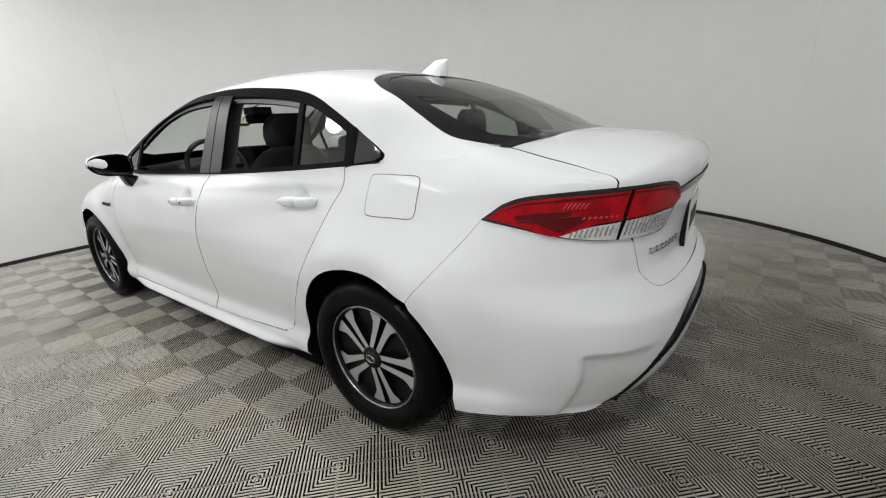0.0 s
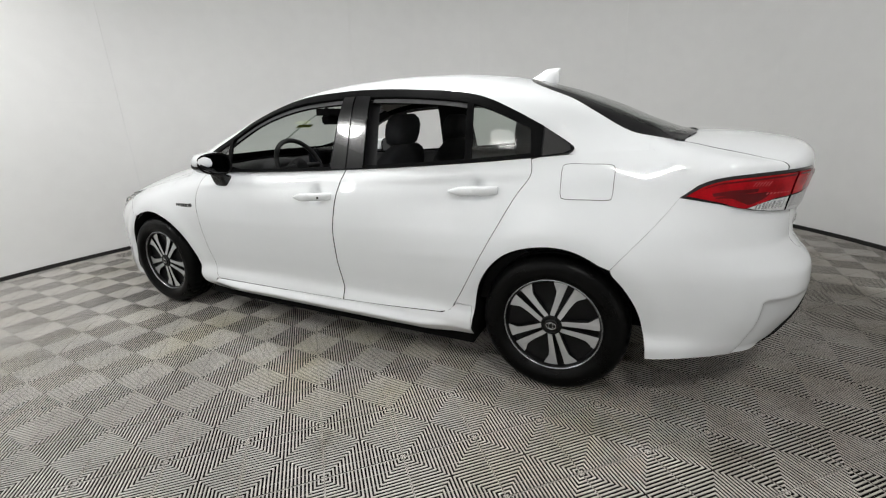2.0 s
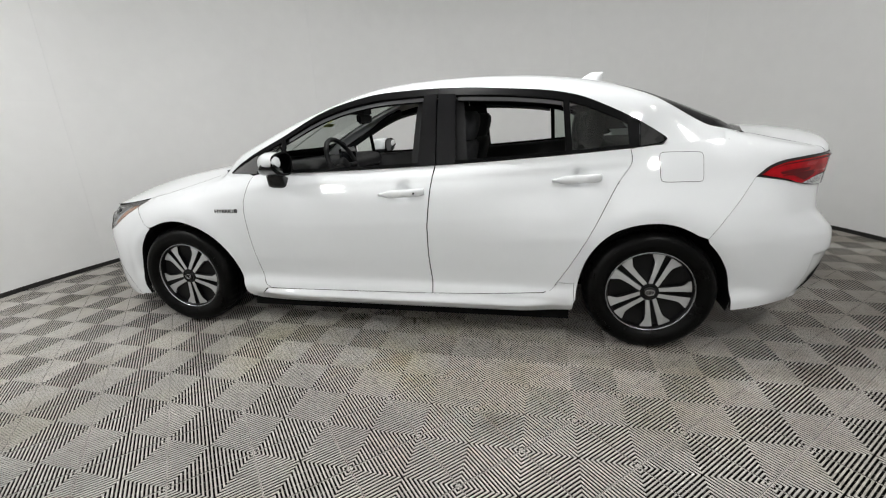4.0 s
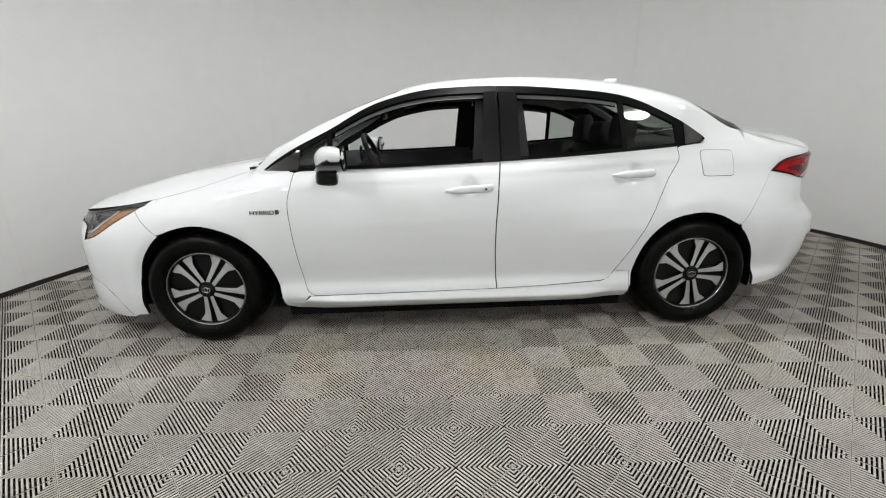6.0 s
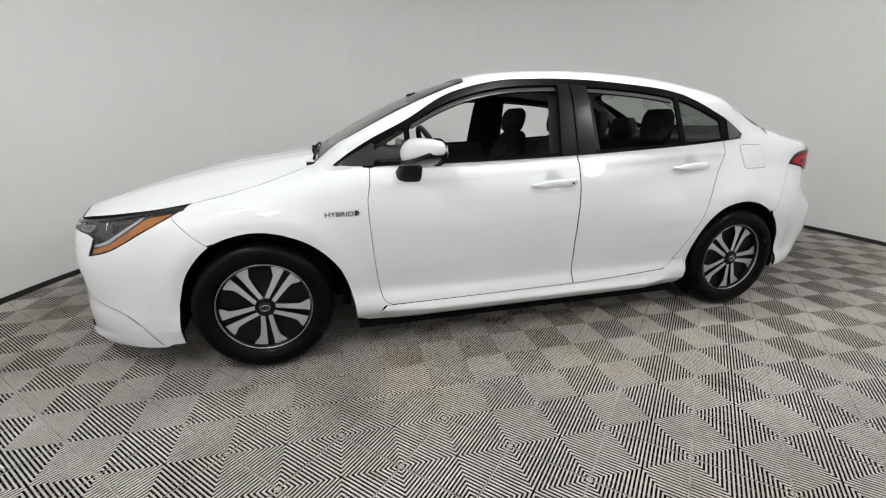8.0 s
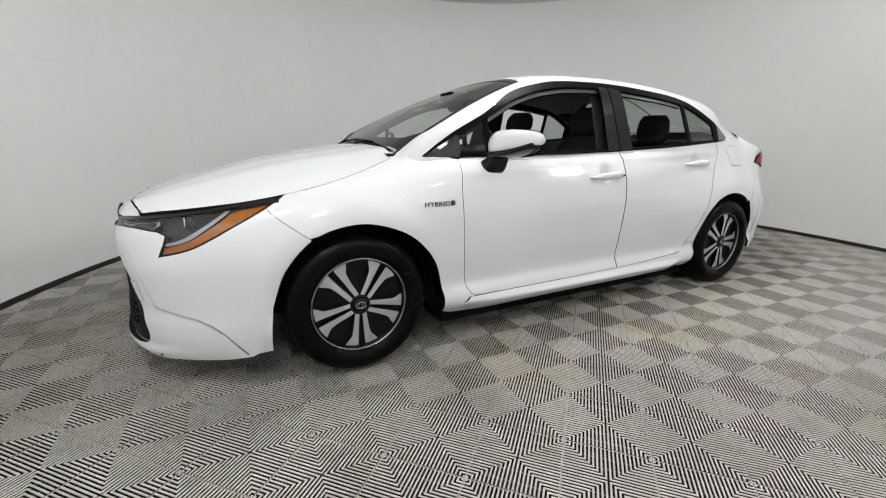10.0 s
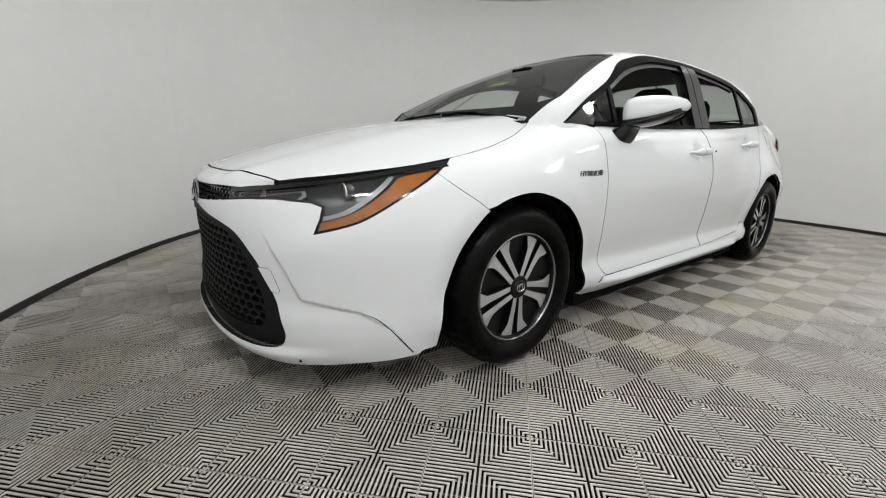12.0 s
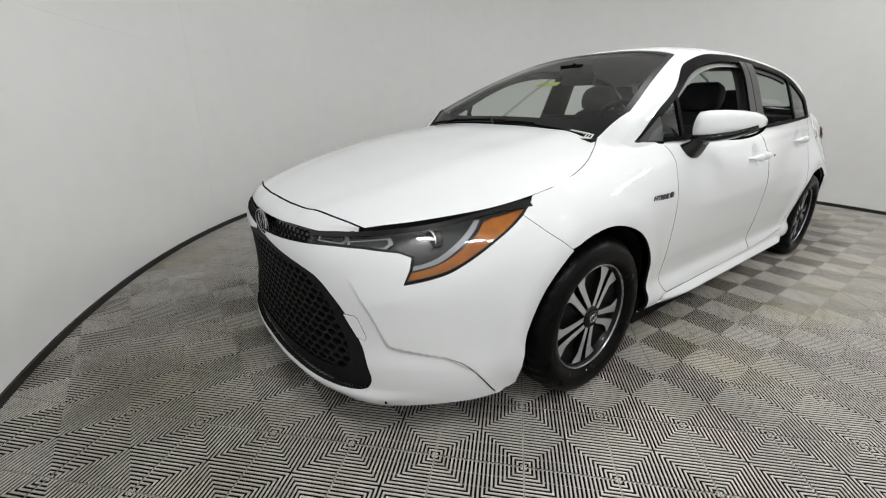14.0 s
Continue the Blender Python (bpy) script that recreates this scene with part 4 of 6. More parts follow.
def bumper_front(u, z):
    """Nose skin with the blade crease: the cheek behind it stands a little proud."""
    p = skin(u, z)
    x, y = plan(u)
    line = np.interp(u, [-2.24, -2.165, -1.98, -1.885, -1.80], [0.50, 0.363, 0.322, 0.262, 0.15])
    edge = np.interp(z, [0.15, 0.30, 0.363, 0.495, 0.60], [-2.02, -2.12, -2.165, -2.235, -2.30])
    over = min(max((z - edge_z) / 0.10, 0.0), 1.0) if (edge_z := 0.495 + 0.25 * (u + 2.235)) < z else 0.0
    k = ease(edge - 0.001, edge + 0.004, u) * ease(line - 0.001, line + 0.003, z) * (1 - over) * (1 - ease(-2.06, -1.76, u))
    p[0] -= 0.024 * (1 - ease(0.160, 0.205, z)) * ease(-1.95, -2.25, u)
    n = Vector((-0.75, -0.66, 0))
    return p + n * (0.008 * k)


fb = [(U_NOSE, 0.13), (-2.5, 0.128), (-2.3, 0.13), (-2.1, 0.135), (-1.90, 0.142), (-1.800, 0.152), (-1.775, 0.165), (-1.715, 0.165)]
fb += [p for p in ARCH_F if p[0] < -1.53 and p[1] > 0.17] + [(-1.545, 0.632), (-1.70, 0.745), (-1.632, 0.780)]
fb += HEAD_OUT[::-1][1:] + HEAD_LOW[::-1][1:] + [(u_front(0.22), 0.640), (u_front(0.06), 0.630)] + GRILLE
front_bumper = Shell().add(fb, bumper_front, 0.006, gap=0.0018, flange=0.022, open_at=lambda u, z: u < U_NOSE + 4e-3 or (z < 0.15 and u < -1.85))
front_bumper.mirror()
front_bumper.done("front_bumper", BODY, car, weld=0.0012)

# white nose strip between hood and upper grille
U_END = -2.252
nose_low = curve((U_NOSE, 0.686), (u_front(0.2), 0.690), (u_front(0.34), 0.694), (-2.42, 0.694), (-2.32, 0.702), (U_END, 0.707))
HOOD_FRONT = [(0.0, -2.197), (0.12, -2.196), (0.27, -2.184), (0.40, -2.152), (0.495, -2.126), (0.528, -2.116)]


def nose_fn(u, w):
    """From the skin above the grille (w 0) over to the hood's front edge (w 0.08)."""
    s = min(max(w / 0.08, 0.0), 1.0)
    z0 = nose_low(u)
    p0 = skin(u, z0)
    up = (p0 - skin(u, z0 - 0.012)).normalized()
    y = 0.515 * plan(u)[1] / plan(U_END)[1]
    x = float(np.interp(y, [q[0] for q in HOOD_FRONT], [q[1] for q in HOOD_FRONT])) - 0.004
    p1 = hood(x, -y)
    back = (p1 - hood(x + 0.03, -y)).normalized()
    size = (p1 - p0).length
    c0, c1 = p0 + up * (0.4 * size), p1 + back * (0.4 * size)
    r = 1 - s
    return p0 * r ** 3 + c0 * (3 * r * r * s) + c1 * (3 * r * s * s) + p1 * s ** 3


nu = [U_NOSE + (U_END - U_NOSE) * k / 28 for k in range(29)]
nose = Shell().add([(u, 0.0) for u in nu] + [(u, 0.08) for u in nu[::-1]], nose_fn, 0.018, gap=0.0, flange=0.02, open_at=lambda u, w: u < U_NOSE + 4e-3)
nose.mirror()
nose.done("nose_panel", BODY, car, weld=True)

# upper grille band
band = Shell().add([(U_NOSE, 0.600), (u_front(0.06), 0.628), (u_front(0.22), 0.640), (-2.444, 0.655), (-2.444, 0.690), (u_front(0.34), 0.694), (u_front(0.2), 0.690), (U_NOSE, 0.688)], lambda u, z: skin(u, z) + Vector((0.014, 0, 0)), 0.03, gap=0.0, flange=0.0)
band.mirror()
upper_grille = band.done("upper_grille", (GLOSS_BLACK, SEAM), car, "gloss black upper grille band", weld=True)[0]

# windscreen and rear window
ws = [(x, s_at_y(x, y)) for x, y in WS_EDGE + WS_TOP] + [(x, SECTION) for x in np.linspace(-0.35, -1.13, 12)]
screen = Shell().add(ws, cabin, 0.05, gap=0.0, flange=0.0, lift=-0.005)
screen.mirror()
windscreen = screen.done("windscreen", (GLASS,), car, "clear windscreen with a black border", weld=True)[0]
bl = [(x, s_at_y(x, y)) for x, y in BL_TOP + BL_EDGE[1:]] + [(x, s_at_y(x, y)) for x, y in [(1.785, 0.52), (1.80, 0.48), (1.83, 0.38), (1.855, 0.25), (1.87, 0.12)]] + [(1.873, SECTION)] + [(x, SECTION) for x in np.linspace(1.75, 1.2, 8)]
rear_pane = Shell().add(bl, cabin, 0.05, gap=0.0, flange=0.0, lift=-0.005)
rear_pane.mirror()
rear_window = rear_pane.done("rear_window", (GLASS_DARK,), car, "tinted sloping rear window with a black border", weld=True)[0]
for ob in (windscreen, rear_window):
    ob.visible_shadow = False


def border(outer, name, parent):
    """A black painted band along a pane's edge: pairs of an outer and an inner point."""
    sh = Shell()
    sh.add(outer, cabin, 0.04, gap=0.0, flange=0.0, lift=-0.0025)
    sh.mirror()
    return sh.done(name, (GLOSS_BLACK,), parent, "black painted glass border")


def band_between(a, b):
    return a + b[::-1]


inner = [(x + 0.012, max(y - 0.035, 0)) for x, y in WS_EDGE[14:]] + [(x - 0.035, max(y - 0.03, 0)) for x, y in WS_TOP[:-1]] + [(-0.268, 0.0)]
border(band_between([(x, s_at_y(x, y)) for x, y in WS_EDGE[14:] + WS_TOP], [(x, s_at_y(x, y)) for x, y in inner]), "frit", windscreen)
low_out = [(-1.06, 0.650), (-1.10, 0.643), (-1.128, 0.605), (-1.13, 0.45), (-1.13, 0.25), (-1.13, 0.0)]
low_in_ = [(-0.95, 0.605), (-1.0, 0.50), (-1.02, 0.25), (-1.025, 0.0)]
border(band_between([(x, s_at_y(x, y)) for x, y in [(-0.97, 0.640)] + low_out], [(x, s_at_y(x, y)) for x, y in low_in_]), "lower_frit", windscreen)
bo = BL_TOP + BL_EDGE[1:]
bi = [(x + 0.05, max(y - 0.03, 0)) for x, y in BL_TOP[:-1]] + [(x + 0.01, y - 0.060) for x, y in BL_EDGE]
border(band_between([(x, s_at_y(x, y)) for x, y in bo], [(x, s_at_y(x, y)) for x, y in bi]), "rear_frit", rear_window)
bo2 = [(1.750, 0.558), (1.785, 0.52), (1.80, 0.48), (1.83, 0.38), (1.855, 0.25), (1.873, 0.0)]
bi2 = [(1.70, 0.535), (1.755, 0.47), (1.80, 0.36), (1.828, 0.25), (1.848, 0.0)]
border(band_between([(x, s_at_y(x, y)) for x, y in bo2], [(x, s_at_y(x, y)) for x, y in bi2]), "lower_rear_frit", rear_window)

# ---- window surround: black frames, pillars, panes ----
OT = bend([(-0.80, 1.030), (-0.632, 1.116), (-0.55, 1.160), (-0.432, 1.219), (-0.282, 1.268), (-0.105, 1.300), (0.05, 1.310), (0.205, 1.313), (0.354, 1.309), (0.609, 1.293), (0.80, 1.272), (0.915, 1.252), (1.00, 1.228), (1.10, 1.186), (1.207, 1.134), (1.235, 1.118)], 5)
ot = lambda x: float(np.interp(x, [p[0] for p in OT], [p[1] for p in OT]))
dt = lambda x: float(np.interp(x, [p[0] for p in DLO_TOP], [p[1] for p in DLO_TOP]))
bz = lambda x: belt_z(x) + 0.004


def zone(shell, points, lift=0.0, flange=0.02, step=0.04, mat=0):
    return shell.add([(x, s_at_z(x, z)) for x, z in points], cabin, step, gap=0.0, flange=flange, lift=lift, mat=mat)


def span(a, b, fn, n=14, dz=0.0):
    return [(x, fn(x) + dz) for x in np.linspace(a, b, n)]


FRAME = (SATIN_BLACK, SATIN_BLACK)
for door, x0, x1, xb0, xb1 in ((doors_front, -0.83, 0.262, -0.81, 0.262), (doors_rear, 0.265, 1.262, 0.265, 1.235)):
    sh = Shell()
    zone(sh, span(x0, x1, dt, 26) + span(x1, x0, ot, 26) if x0 > 0 else span(x0, x1, dt, 26) + span(x1, -0.80, ot, 24), 0.002)
    zone(sh, span(xb0, xb1, bz, 20, 0.013) + span(xb1, xb0, bz, 20, -0.002), 0.004, 0.015)
    frames = sh.done("window_frame", FRAME, None, "satin black window frame", sides=BOTH)
    chan = Shell()
    a, b = (-0.615, 0.185) if x0 < 0 else (0.372, 0.905)
    zone(chan, span(a, b, ot, 22, 0.003) + span(b, a, ot, 22, -0.020), -0.012, 0.012)
    chans = chan.done("window_channel", (material("grey_weather_strip", (0.10, 0.10, 0.105), 0.3, coat=0.3), SATIN_BLACK) if x0 < 0 else (bpy.data.materials["grey_weather_strip"], SATIN_BLACK), None, "grey rubber window channel", sides=BOTH)
    for ob, ch, d in zip(frames, chans, door):
        ob.parent = d
        ch.parent = d

# front: sail panel, fixed quarter pane, divider
for name, pts, mats, lift, label, door in (
        ("sail_cover", [(-1.000, 0.944), (-0.92, 0.994), (-0.80, 1.060), (-0.805, 0.935), (-0.93, 0.934), (-0.985, 0.936)], (MIRROR_BLACK, SATIN_BLACK), 0.001, "polished dark cover at the pillar foot", None),
        ("quarter_pane", [(-0.79, 1.034), (-0.648, 1.110), (-0.648, 0.945), (-0.79, 0.942)], (GLASS,), -0.004, "small fixed front quarter pane", doors_front),
        ("divider", [(-0.655, 1.11), (-0.628, 1.125), (-0.628, 0.940), (-0.655, 0.940)], FRAME, 0.003, "black upright divider", doors_front),
        ("b_pillar_front_half", [(0.190, 1.316), (0.259, 1.316), (0.262, 0.962), (0.168, 0.958)], (PILLAR_BLACK, SATIN_BLACK), 0.0065, "polished black pillar cover", doors_front),
        ("b_pillar_rear_half", [(0.268, 1.316), (0.362, 1.311), (0.372, 0.968), (0.270, 0.962)], (PILLAR_BLACK, SATIN_BLACK), 0.0065, "polished black pillar cover", doors_rear),
        ("rear_divider", [(0.908, 1.256), (0.938, 1.248), (0.955, 0.998), (0.925, 0.996)], FRAME, 0.003, "black upright divider", doors_rear),
        ("fixed_pane", [(0.935, 1.250), (1.02, 1.222), (1.10, 1.188), (1.215, 1.132), (1.232, 1.022), (0.945, 1.000)], (GLASS_DARK,), -0.004, "tinted fixed rear door pane", doors_rear),
        ("rear_upright", [(1.205, 1.172), (1.262, 1.143), (1.262, 1.020), (1.222, 1.018)], FRAME, 0.003, "black upright at the door's rear edge", doors_rear),
        ("quarter_cover", [(1.268, 1.136), (1.32, 1.102), (1.372, 1.064), (1.376, 1.046), (1.35, 1.034), (1.268, 1.024)], (MIRROR_BLACK, SATIN_BLACK), 0.004, "polished black triangular quarter cover", None)):
    sh = zone(Shell(), pts, lift, 0.012 if len(mats) > 1 else 0.0, 0.03)
    for n, ob in enumerate(sh.done(name, mats, car, label, sides=BOTH)):
        if door:
            ob.parent = door[n]
        if len(mats) == 1:
            ob.visible_shadow = False
# thin rim of the opening round sail and quarter
rim = Shell()
rim2 = Shell()
zone(rim, span(-0.995, -0.83, dt, 8) + [(-0.80, 1.045), (-0.90, 0.990), (-0.985, 0.944)], 0.0035, 0.01)
zone(rim2, span(1.262, 1.386, dt, 10) + [(1.390, 1.050), (1.365, 1.035), (1.30, 1.024), (1.226, 1.016), (1.226, 1.024), (1.30, 1.031), (1.352, 1.040), (1.374, 1.052), (1.366, 1.066), (1.32, 1.098), (1.262, 1.136)], 0.0035, 0.01)
rim.done("sail_trim", FRAME, car, "satin black window surround", sides=BOTH)
rim2.done("quarter_trim", FRAME, car, "satin black window surround", sides=BOTH)


# ---- lamps ----
def patch(name, outline, mats, parent, label="", lift=0.0, step=0.03, fn=skin, flange=0.0, sides=BOTH, gap=0.0):
    sh = Shell().add(outline, fn, step, gap=gap, flange=flange, lift=lift)
    obs = sh.done(name, mats, None, label, sides=sides)
    for n, ob in enumerate(obs):
        ob.parent = parent[n] if isinstance(parent, list) else parent
    return obs


HEAD_TOP = bend([(-2.444, 0.690), (-2.34, 0.698), (-2.245, 0.708), (-2.12, 0.722), (-1.977, 0.741), (-1.85, 0.760), (-1.74, 0.774), (-1.645, 0.783)], 4)
HEAD = HEAD_TOP + HEAD_OUT[::-1][1:] + HEAD_LOW[::-1][1:]
headlamps = patch("headlamp", HEAD, (SMOKE, SATIN_BLACK), car, "dark headlamp with light guide and amber side reflector", -0.030, 0.03, flange=0.01)
lens = patch("lens", HEAD, (LENS, SATIN_BLACK), headlamps, "clear lamp lens", -0.0015, 0.03)
for ob in lens:
    ob.visible_shadow = False
top_seal = HEAD_TOP + [(u, z - (0.012 if u < -1.75 else 0.016)) for u, z in HEAD_TOP[::-1]]
patch("upper_bezel", top_seal, (GLOSS_BLACK, SATIN_BLACK), headlamps, "black upper bezel", 0.0005, 0.02)
edge_out = HEAD_OUT + [(u - 0.002, z + 0.005) for u, z in HEAD_OUT[::-1]]
patch("outer_bezel", edge_out, (GLOSS_BLACK, SATIN_BLACK), headlamps, "", 0.0005, 0.02)
hook = [(-2.100, 0.575), (-2.079, 0.615), (-2.075, 0.652), (-2.12, 0.667), (-2.233, 0.674), (-2.34, 0.670), (-2.444, 0.661)] + HEAD_LOW
patch("lower_bezel", hook, (GLOSS_BLACK, SATIN_BLACK), headlamps, "", 0.0005, 0.02)
amber = bend([(-2.097, 0.580), (-2.031, 0.594), (-1.964, 0.614), (-1.891, 0.651), (-1.816, 0.694), (-1.732, 0.738), (-1.662, 0.769)], 4)
amber_in = bend([(-1.672, 0.766), (-1.76, 0.752), (-1.845, 0.738), (-1.875, 0.712), (-1.93, 0.668), (-1.99, 0.632), (-2.05, 0.612), (-2.088, 0.604)], 4)
patch("amber_reflector", amber + amber_in, (AMBER, SATIN_BLACK), headlamps, "amber side reflector", -0.008, 0.02, flange=0.006)
guide_out = bend([(-2.086, 0.610), (-2.04, 0.620), (-1.99, 0.638), (-1.935, 0.676), (-1.885, 0.720), (-1.865, 0.742)], 4)
guide_in = bend([(-1.905, 0.742), (-1.925, 0.722), (-1.965, 0.690), (-2.01, 0.658), (-2.05, 0.640), (-2.083, 0.632)], 4)
guide_in = [(0.45 * a[0] + 0.55 * b[0], 0.45 * a[1] + 0.55 * b[1]) for a, b in zip(guide_out[::-1], guide_in)]
patch("light_guide", guide_out + guide_in, (LED_WHITE, SATIN_BLACK), headlamps, "pale light guide", -0.010, 0.02, flange=0.008)
for u0, u1 in ((-2.42, -2.31), (-2.295, -2.165)):
    cell = [(u0, 0.672), (u1, 0.676), (u1 + 0.02, 0.690), (u1 + 0.01, 0.704), (u0, 0.686)]
    patch("led_cell", cell, (LED_WHITE, SATIN_BLACK), headlamps, "low-beam cell with a pale rim", -0.020, 0.02, flange=0.008)
    inner_cell = [(u0 + 0.012, 0.675), (u1 - 0.006, 0.679), (u1 + 0.006, 0.690), (u1, 0.699), (u0 + 0.012, 0.684)]
    patch("led_recess", inner_cell, (SMOKE, SATIN_BLACK), headlamps, "", -0.017, 0.02)
for side in BOTH:
    p = skin(-2.03, 0.688)
    bm = bmesh.new()
    bmesh.ops.create_uvsphere(bm, u_segments=24, v_segments=12, radius=0.027)
    for v in bm.verts:
        v.co = Vector((v.co.x * 0.7, v.co.y, v.co.z)) + Vector((p.x + 0.030, side * (abs(p.y) - 0.012), p.z))
    part("projector", bm, SCREEN, headlamps[0 if side < 0 else 1], "round projector lens", smooth=True)
    bm = bmesh.new()
    ring = [Vector((p.x + 0.012, side * (abs(p.y) - 0.018) , p.z)) + Vector((0, math.cos(a) * 0.028, math.sin(a) * 0.028)) for a in np.linspace(0, 2 * math.pi, 25)]
    tube(bm, ring, 0.0022, 6, caps=False)
    part("projector_ring", bm, CHROME, headlamps[0 if side < 0 else 1], smooth=True)

TAIL = [TAIL_TIP] + bend([(1.858, 0.916), (1.916, 0.935), (1.998, 0.947), (2.120, 0.956), (2.248, 0.960), (2.365, 0.960), (2.437, 0.954), (2.485, 0.933), (2.511, 0.907)], 4) + bend([(2.493, 0.854), (2.466, 0.815), (2.410, 0.805), (2.325, 0.807), (2.202, 0.813), (2.100, 0.825), (1.964, 0.849)], 4)
tail_lamps = patch("tail_lamp", TAIL, (GLOSS_BLACK, SATIN_BLACK), car, "red and clear tail lamp with a black edge", 0.004, 0.03, flange=0.012)
red = [(1.812, 0.875)] + bend([(1.872, 0.908), (1.947, 0.928), (2.049, 0.939), (2.151, 0.945), (2.248, 0.949)], 3) + [(2.252, 0.869)] + bend([(2.181, 0.863), (2.100, 0.837), (2.059, 0.832), (1.970, 0.852), (1.890, 0.864)], 3)
patch("red_lens", red, (RED, RED_DARK), tail_lamps, "glossy red lens", 0.011, 0.02, flange=0.007)
red2 = [(2.259, 0.950), (2.365, 0.951), (2.438, 0.946), (2.485, 0.925), (2.502, 0.902), (2.476, 0.883), (2.368, 0.875), (2.265, 0.871)]
patch("inner_red_lens", red2, (RED, RED_DARK), tail_lamps, "glossy red inner lens", 0.011, 0.02, flange=0.007)
patch("red_band", [(1.914, 0.885), (1.998, 0.897), (2.100, 0.901), (2.100, 0.889), (1.998, 0.879), (1.925, 0.875)], (RED_DARK, RED_DARK), tail_lamps, "darker red inset", 0.0125, 0.02)
clear1 = [(2.078, 0.833), (2.130, 0.847), (2.181, 0.858), (2.252, 0.864), (2.253, 0.813), (2.181, 0.817), (2.105, 0.827)]
patch("clear_lens", clear1, (CLEAR_REFLECT, SATIN_BLACK), tail_lamps, "clear silvered lens", 0.010, 0.008, flange=0.006)
clear2 = [(2.267, 0.866), (2.368, 0.870), (2.469, 0.877), (2.466, 0.826), (2.410, 0.810), (2.336, 0.810), (2.263, 0.812)]
patch("inner_clear_lens", clear2, (CLEAR_REFLECT, SATIN_BLACK), tail_lamps, "clear silvered inner lens", 0.010, 0.008, flange=0.006)
# the lamp's inner structure: a deep red trough, bright ribs and small prisms under the red lens
patch("lamp_trough", bend([(1.93, 0.868), (2.00, 0.868), (2.06, 0.850), (2.085, 0.845), (2.13, 0.862), (2.15, 0.885), (2.10, 0.886), (2.0, 0.880)], 3, closed=True), (RED_DARK, RED_DARK), tail_lamps, "deep red trough", 0.0130, 0.02)
patch("upper_band", [(1.875, 0.899), (1.94, 0.916), (2.05, 0.926), (2.15, 0.933), (2.242, 0.938), (2.242, 0.945), (2.15, 0.940), (2.05, 0.933), (1.945, 0.922), (1.885, 0.905)], (RED_DARK, RED_DARK), tail_lamps, "deep red upper band", 0.0130, 0.02)
patch("upper_band", [(2.262, 0.940), (2.36, 0.941), (2.43, 0.935), (2.476, 0.914), (2.48, 0.920), (2.437, 0.941), (2.36, 0.947), (2.262, 0.946)], (RED_DARK, RED_DARK), tail_lamps, "deep red upper band", 0.0130, 0.02)
for k in range(7):
    u = 2.135 + 0.015 * k
    patch("prism", [(u, 0.878 + 0.003 * k * 0.3), (u + 0.007, 0.879), (u + 0.009, 0.886), (u + 0.002, 0.885)], (PRISM, RED_DARK), tail_lamps, "small bright prism", 0.0140, 0.01)
for k in range(6):
    u = 2.07 + 0.012 * k
    patch("prism", [(u, 0.908), (u + 0.004, 0.908), (u + 0.012, 0.924), (u + 0.007, 0.924)], (PRISM, RED_DARK), tail_lamps, "small bright prism", 0.0136, 0.01)
for k in range(9):
    u = 2.115 + 0.014 * k
    patch("flute", [(u, 0.826), (u + 0.003, 0.826), (u + 0.006, 0.848 + 0.001 * k), (u + 0.003, 0.846 + 0.001 * k)], (FLUTE, FLUTE), tail_lamps, "grey flute of the clear lens", 0.0118, 0.01)
for k in range(12):
    u = 2.275 + 0.0155 * k
    patch("flute", [(u, 0.822), (u + 0.003, 0.822), (u + 0.007, 0.866), (u + 0.004, 0.866)], (FLUTE, FLUTE), tail_lamps, "grey flute of the clear lens", 0.0118, 0.01)
gar = Shell().add([(2.495, 0.932), (2.65, 0.946), (U_TAIL, 0.950), (U_TAIL, 0.925), (2.65, 0.920), (2.498, 0.910)], skin, 0.03, gap=0.0, flange=0.008, lift=0.005, open_at=lambda u, z: u > U_TAIL - 4e-3)
gar.mirror()
gar.done("boot_garnish", (GLOSS_BLACK, SATIN_BLACK), boot_lid, "gloss black garnish bar", weld=True)
bm = bmesh.new()
for k in range(7):
    p = skin(2.42 + 0.037 * k, 0.748)
    q = skin(2.42 + 0.037 * k + 0.028, 0.748)
    n = Vector((q.y - p.y, -(q.x - p.x), 0)).normalized()
    n = n if n.x > 0 else -n
    for z0, z1, a, b in ((0.740, 0.745, 0, 1), (0.753, 0.758, 0, 1), (0.740, 0.758, 0, 0.25)):
        c = [p.lerp(q, a), p.lerp(q, b)]
        vs = [bm.verts.new((w.x + n.x * d, w.y + n.y * d, z)) for d in (0.0, 0.005) for w, z in ((c[0], z0), (c[1], z0), (c[1], z1), (c[0], z1))]
        for f in ((0, 1, 2, 3), (4, 5, 6, 7), (0, 1, 5, 4), (1, 2, 6, 5), (2, 3, 7, 6), (3, 0, 4, 7)):
            bm.faces.new([vs[i] for i in f])
part("boot_badge", bm, CHROME, boot_lid, "chrome badge of plain bars")
bm = bmesh.new()
box(bm, 2.250, 2.268, -0.165, 0.165, 0.690, 0.855)
plate_holder = part("plate_holder", bm, GRAIN_BLACK, boot_lid, "black number plate holder")
bm = bmesh.new()
box(bm, 2.266, 2.272, -0.150, 0.150, 0.700, 0.845)
part("number_plate", bm, STICKER_WHITE, boot_lid, "pale number plate")
bm = bmesh.new()
for k in range(6):
    box(bm, 2.271, 2.2735, -0.115 + 0.04 * k, -0.09 + 0.04 * k, 0.740, 0.805)
part("plate_bars", bm, INK, boot_lid, "dark plain bars")

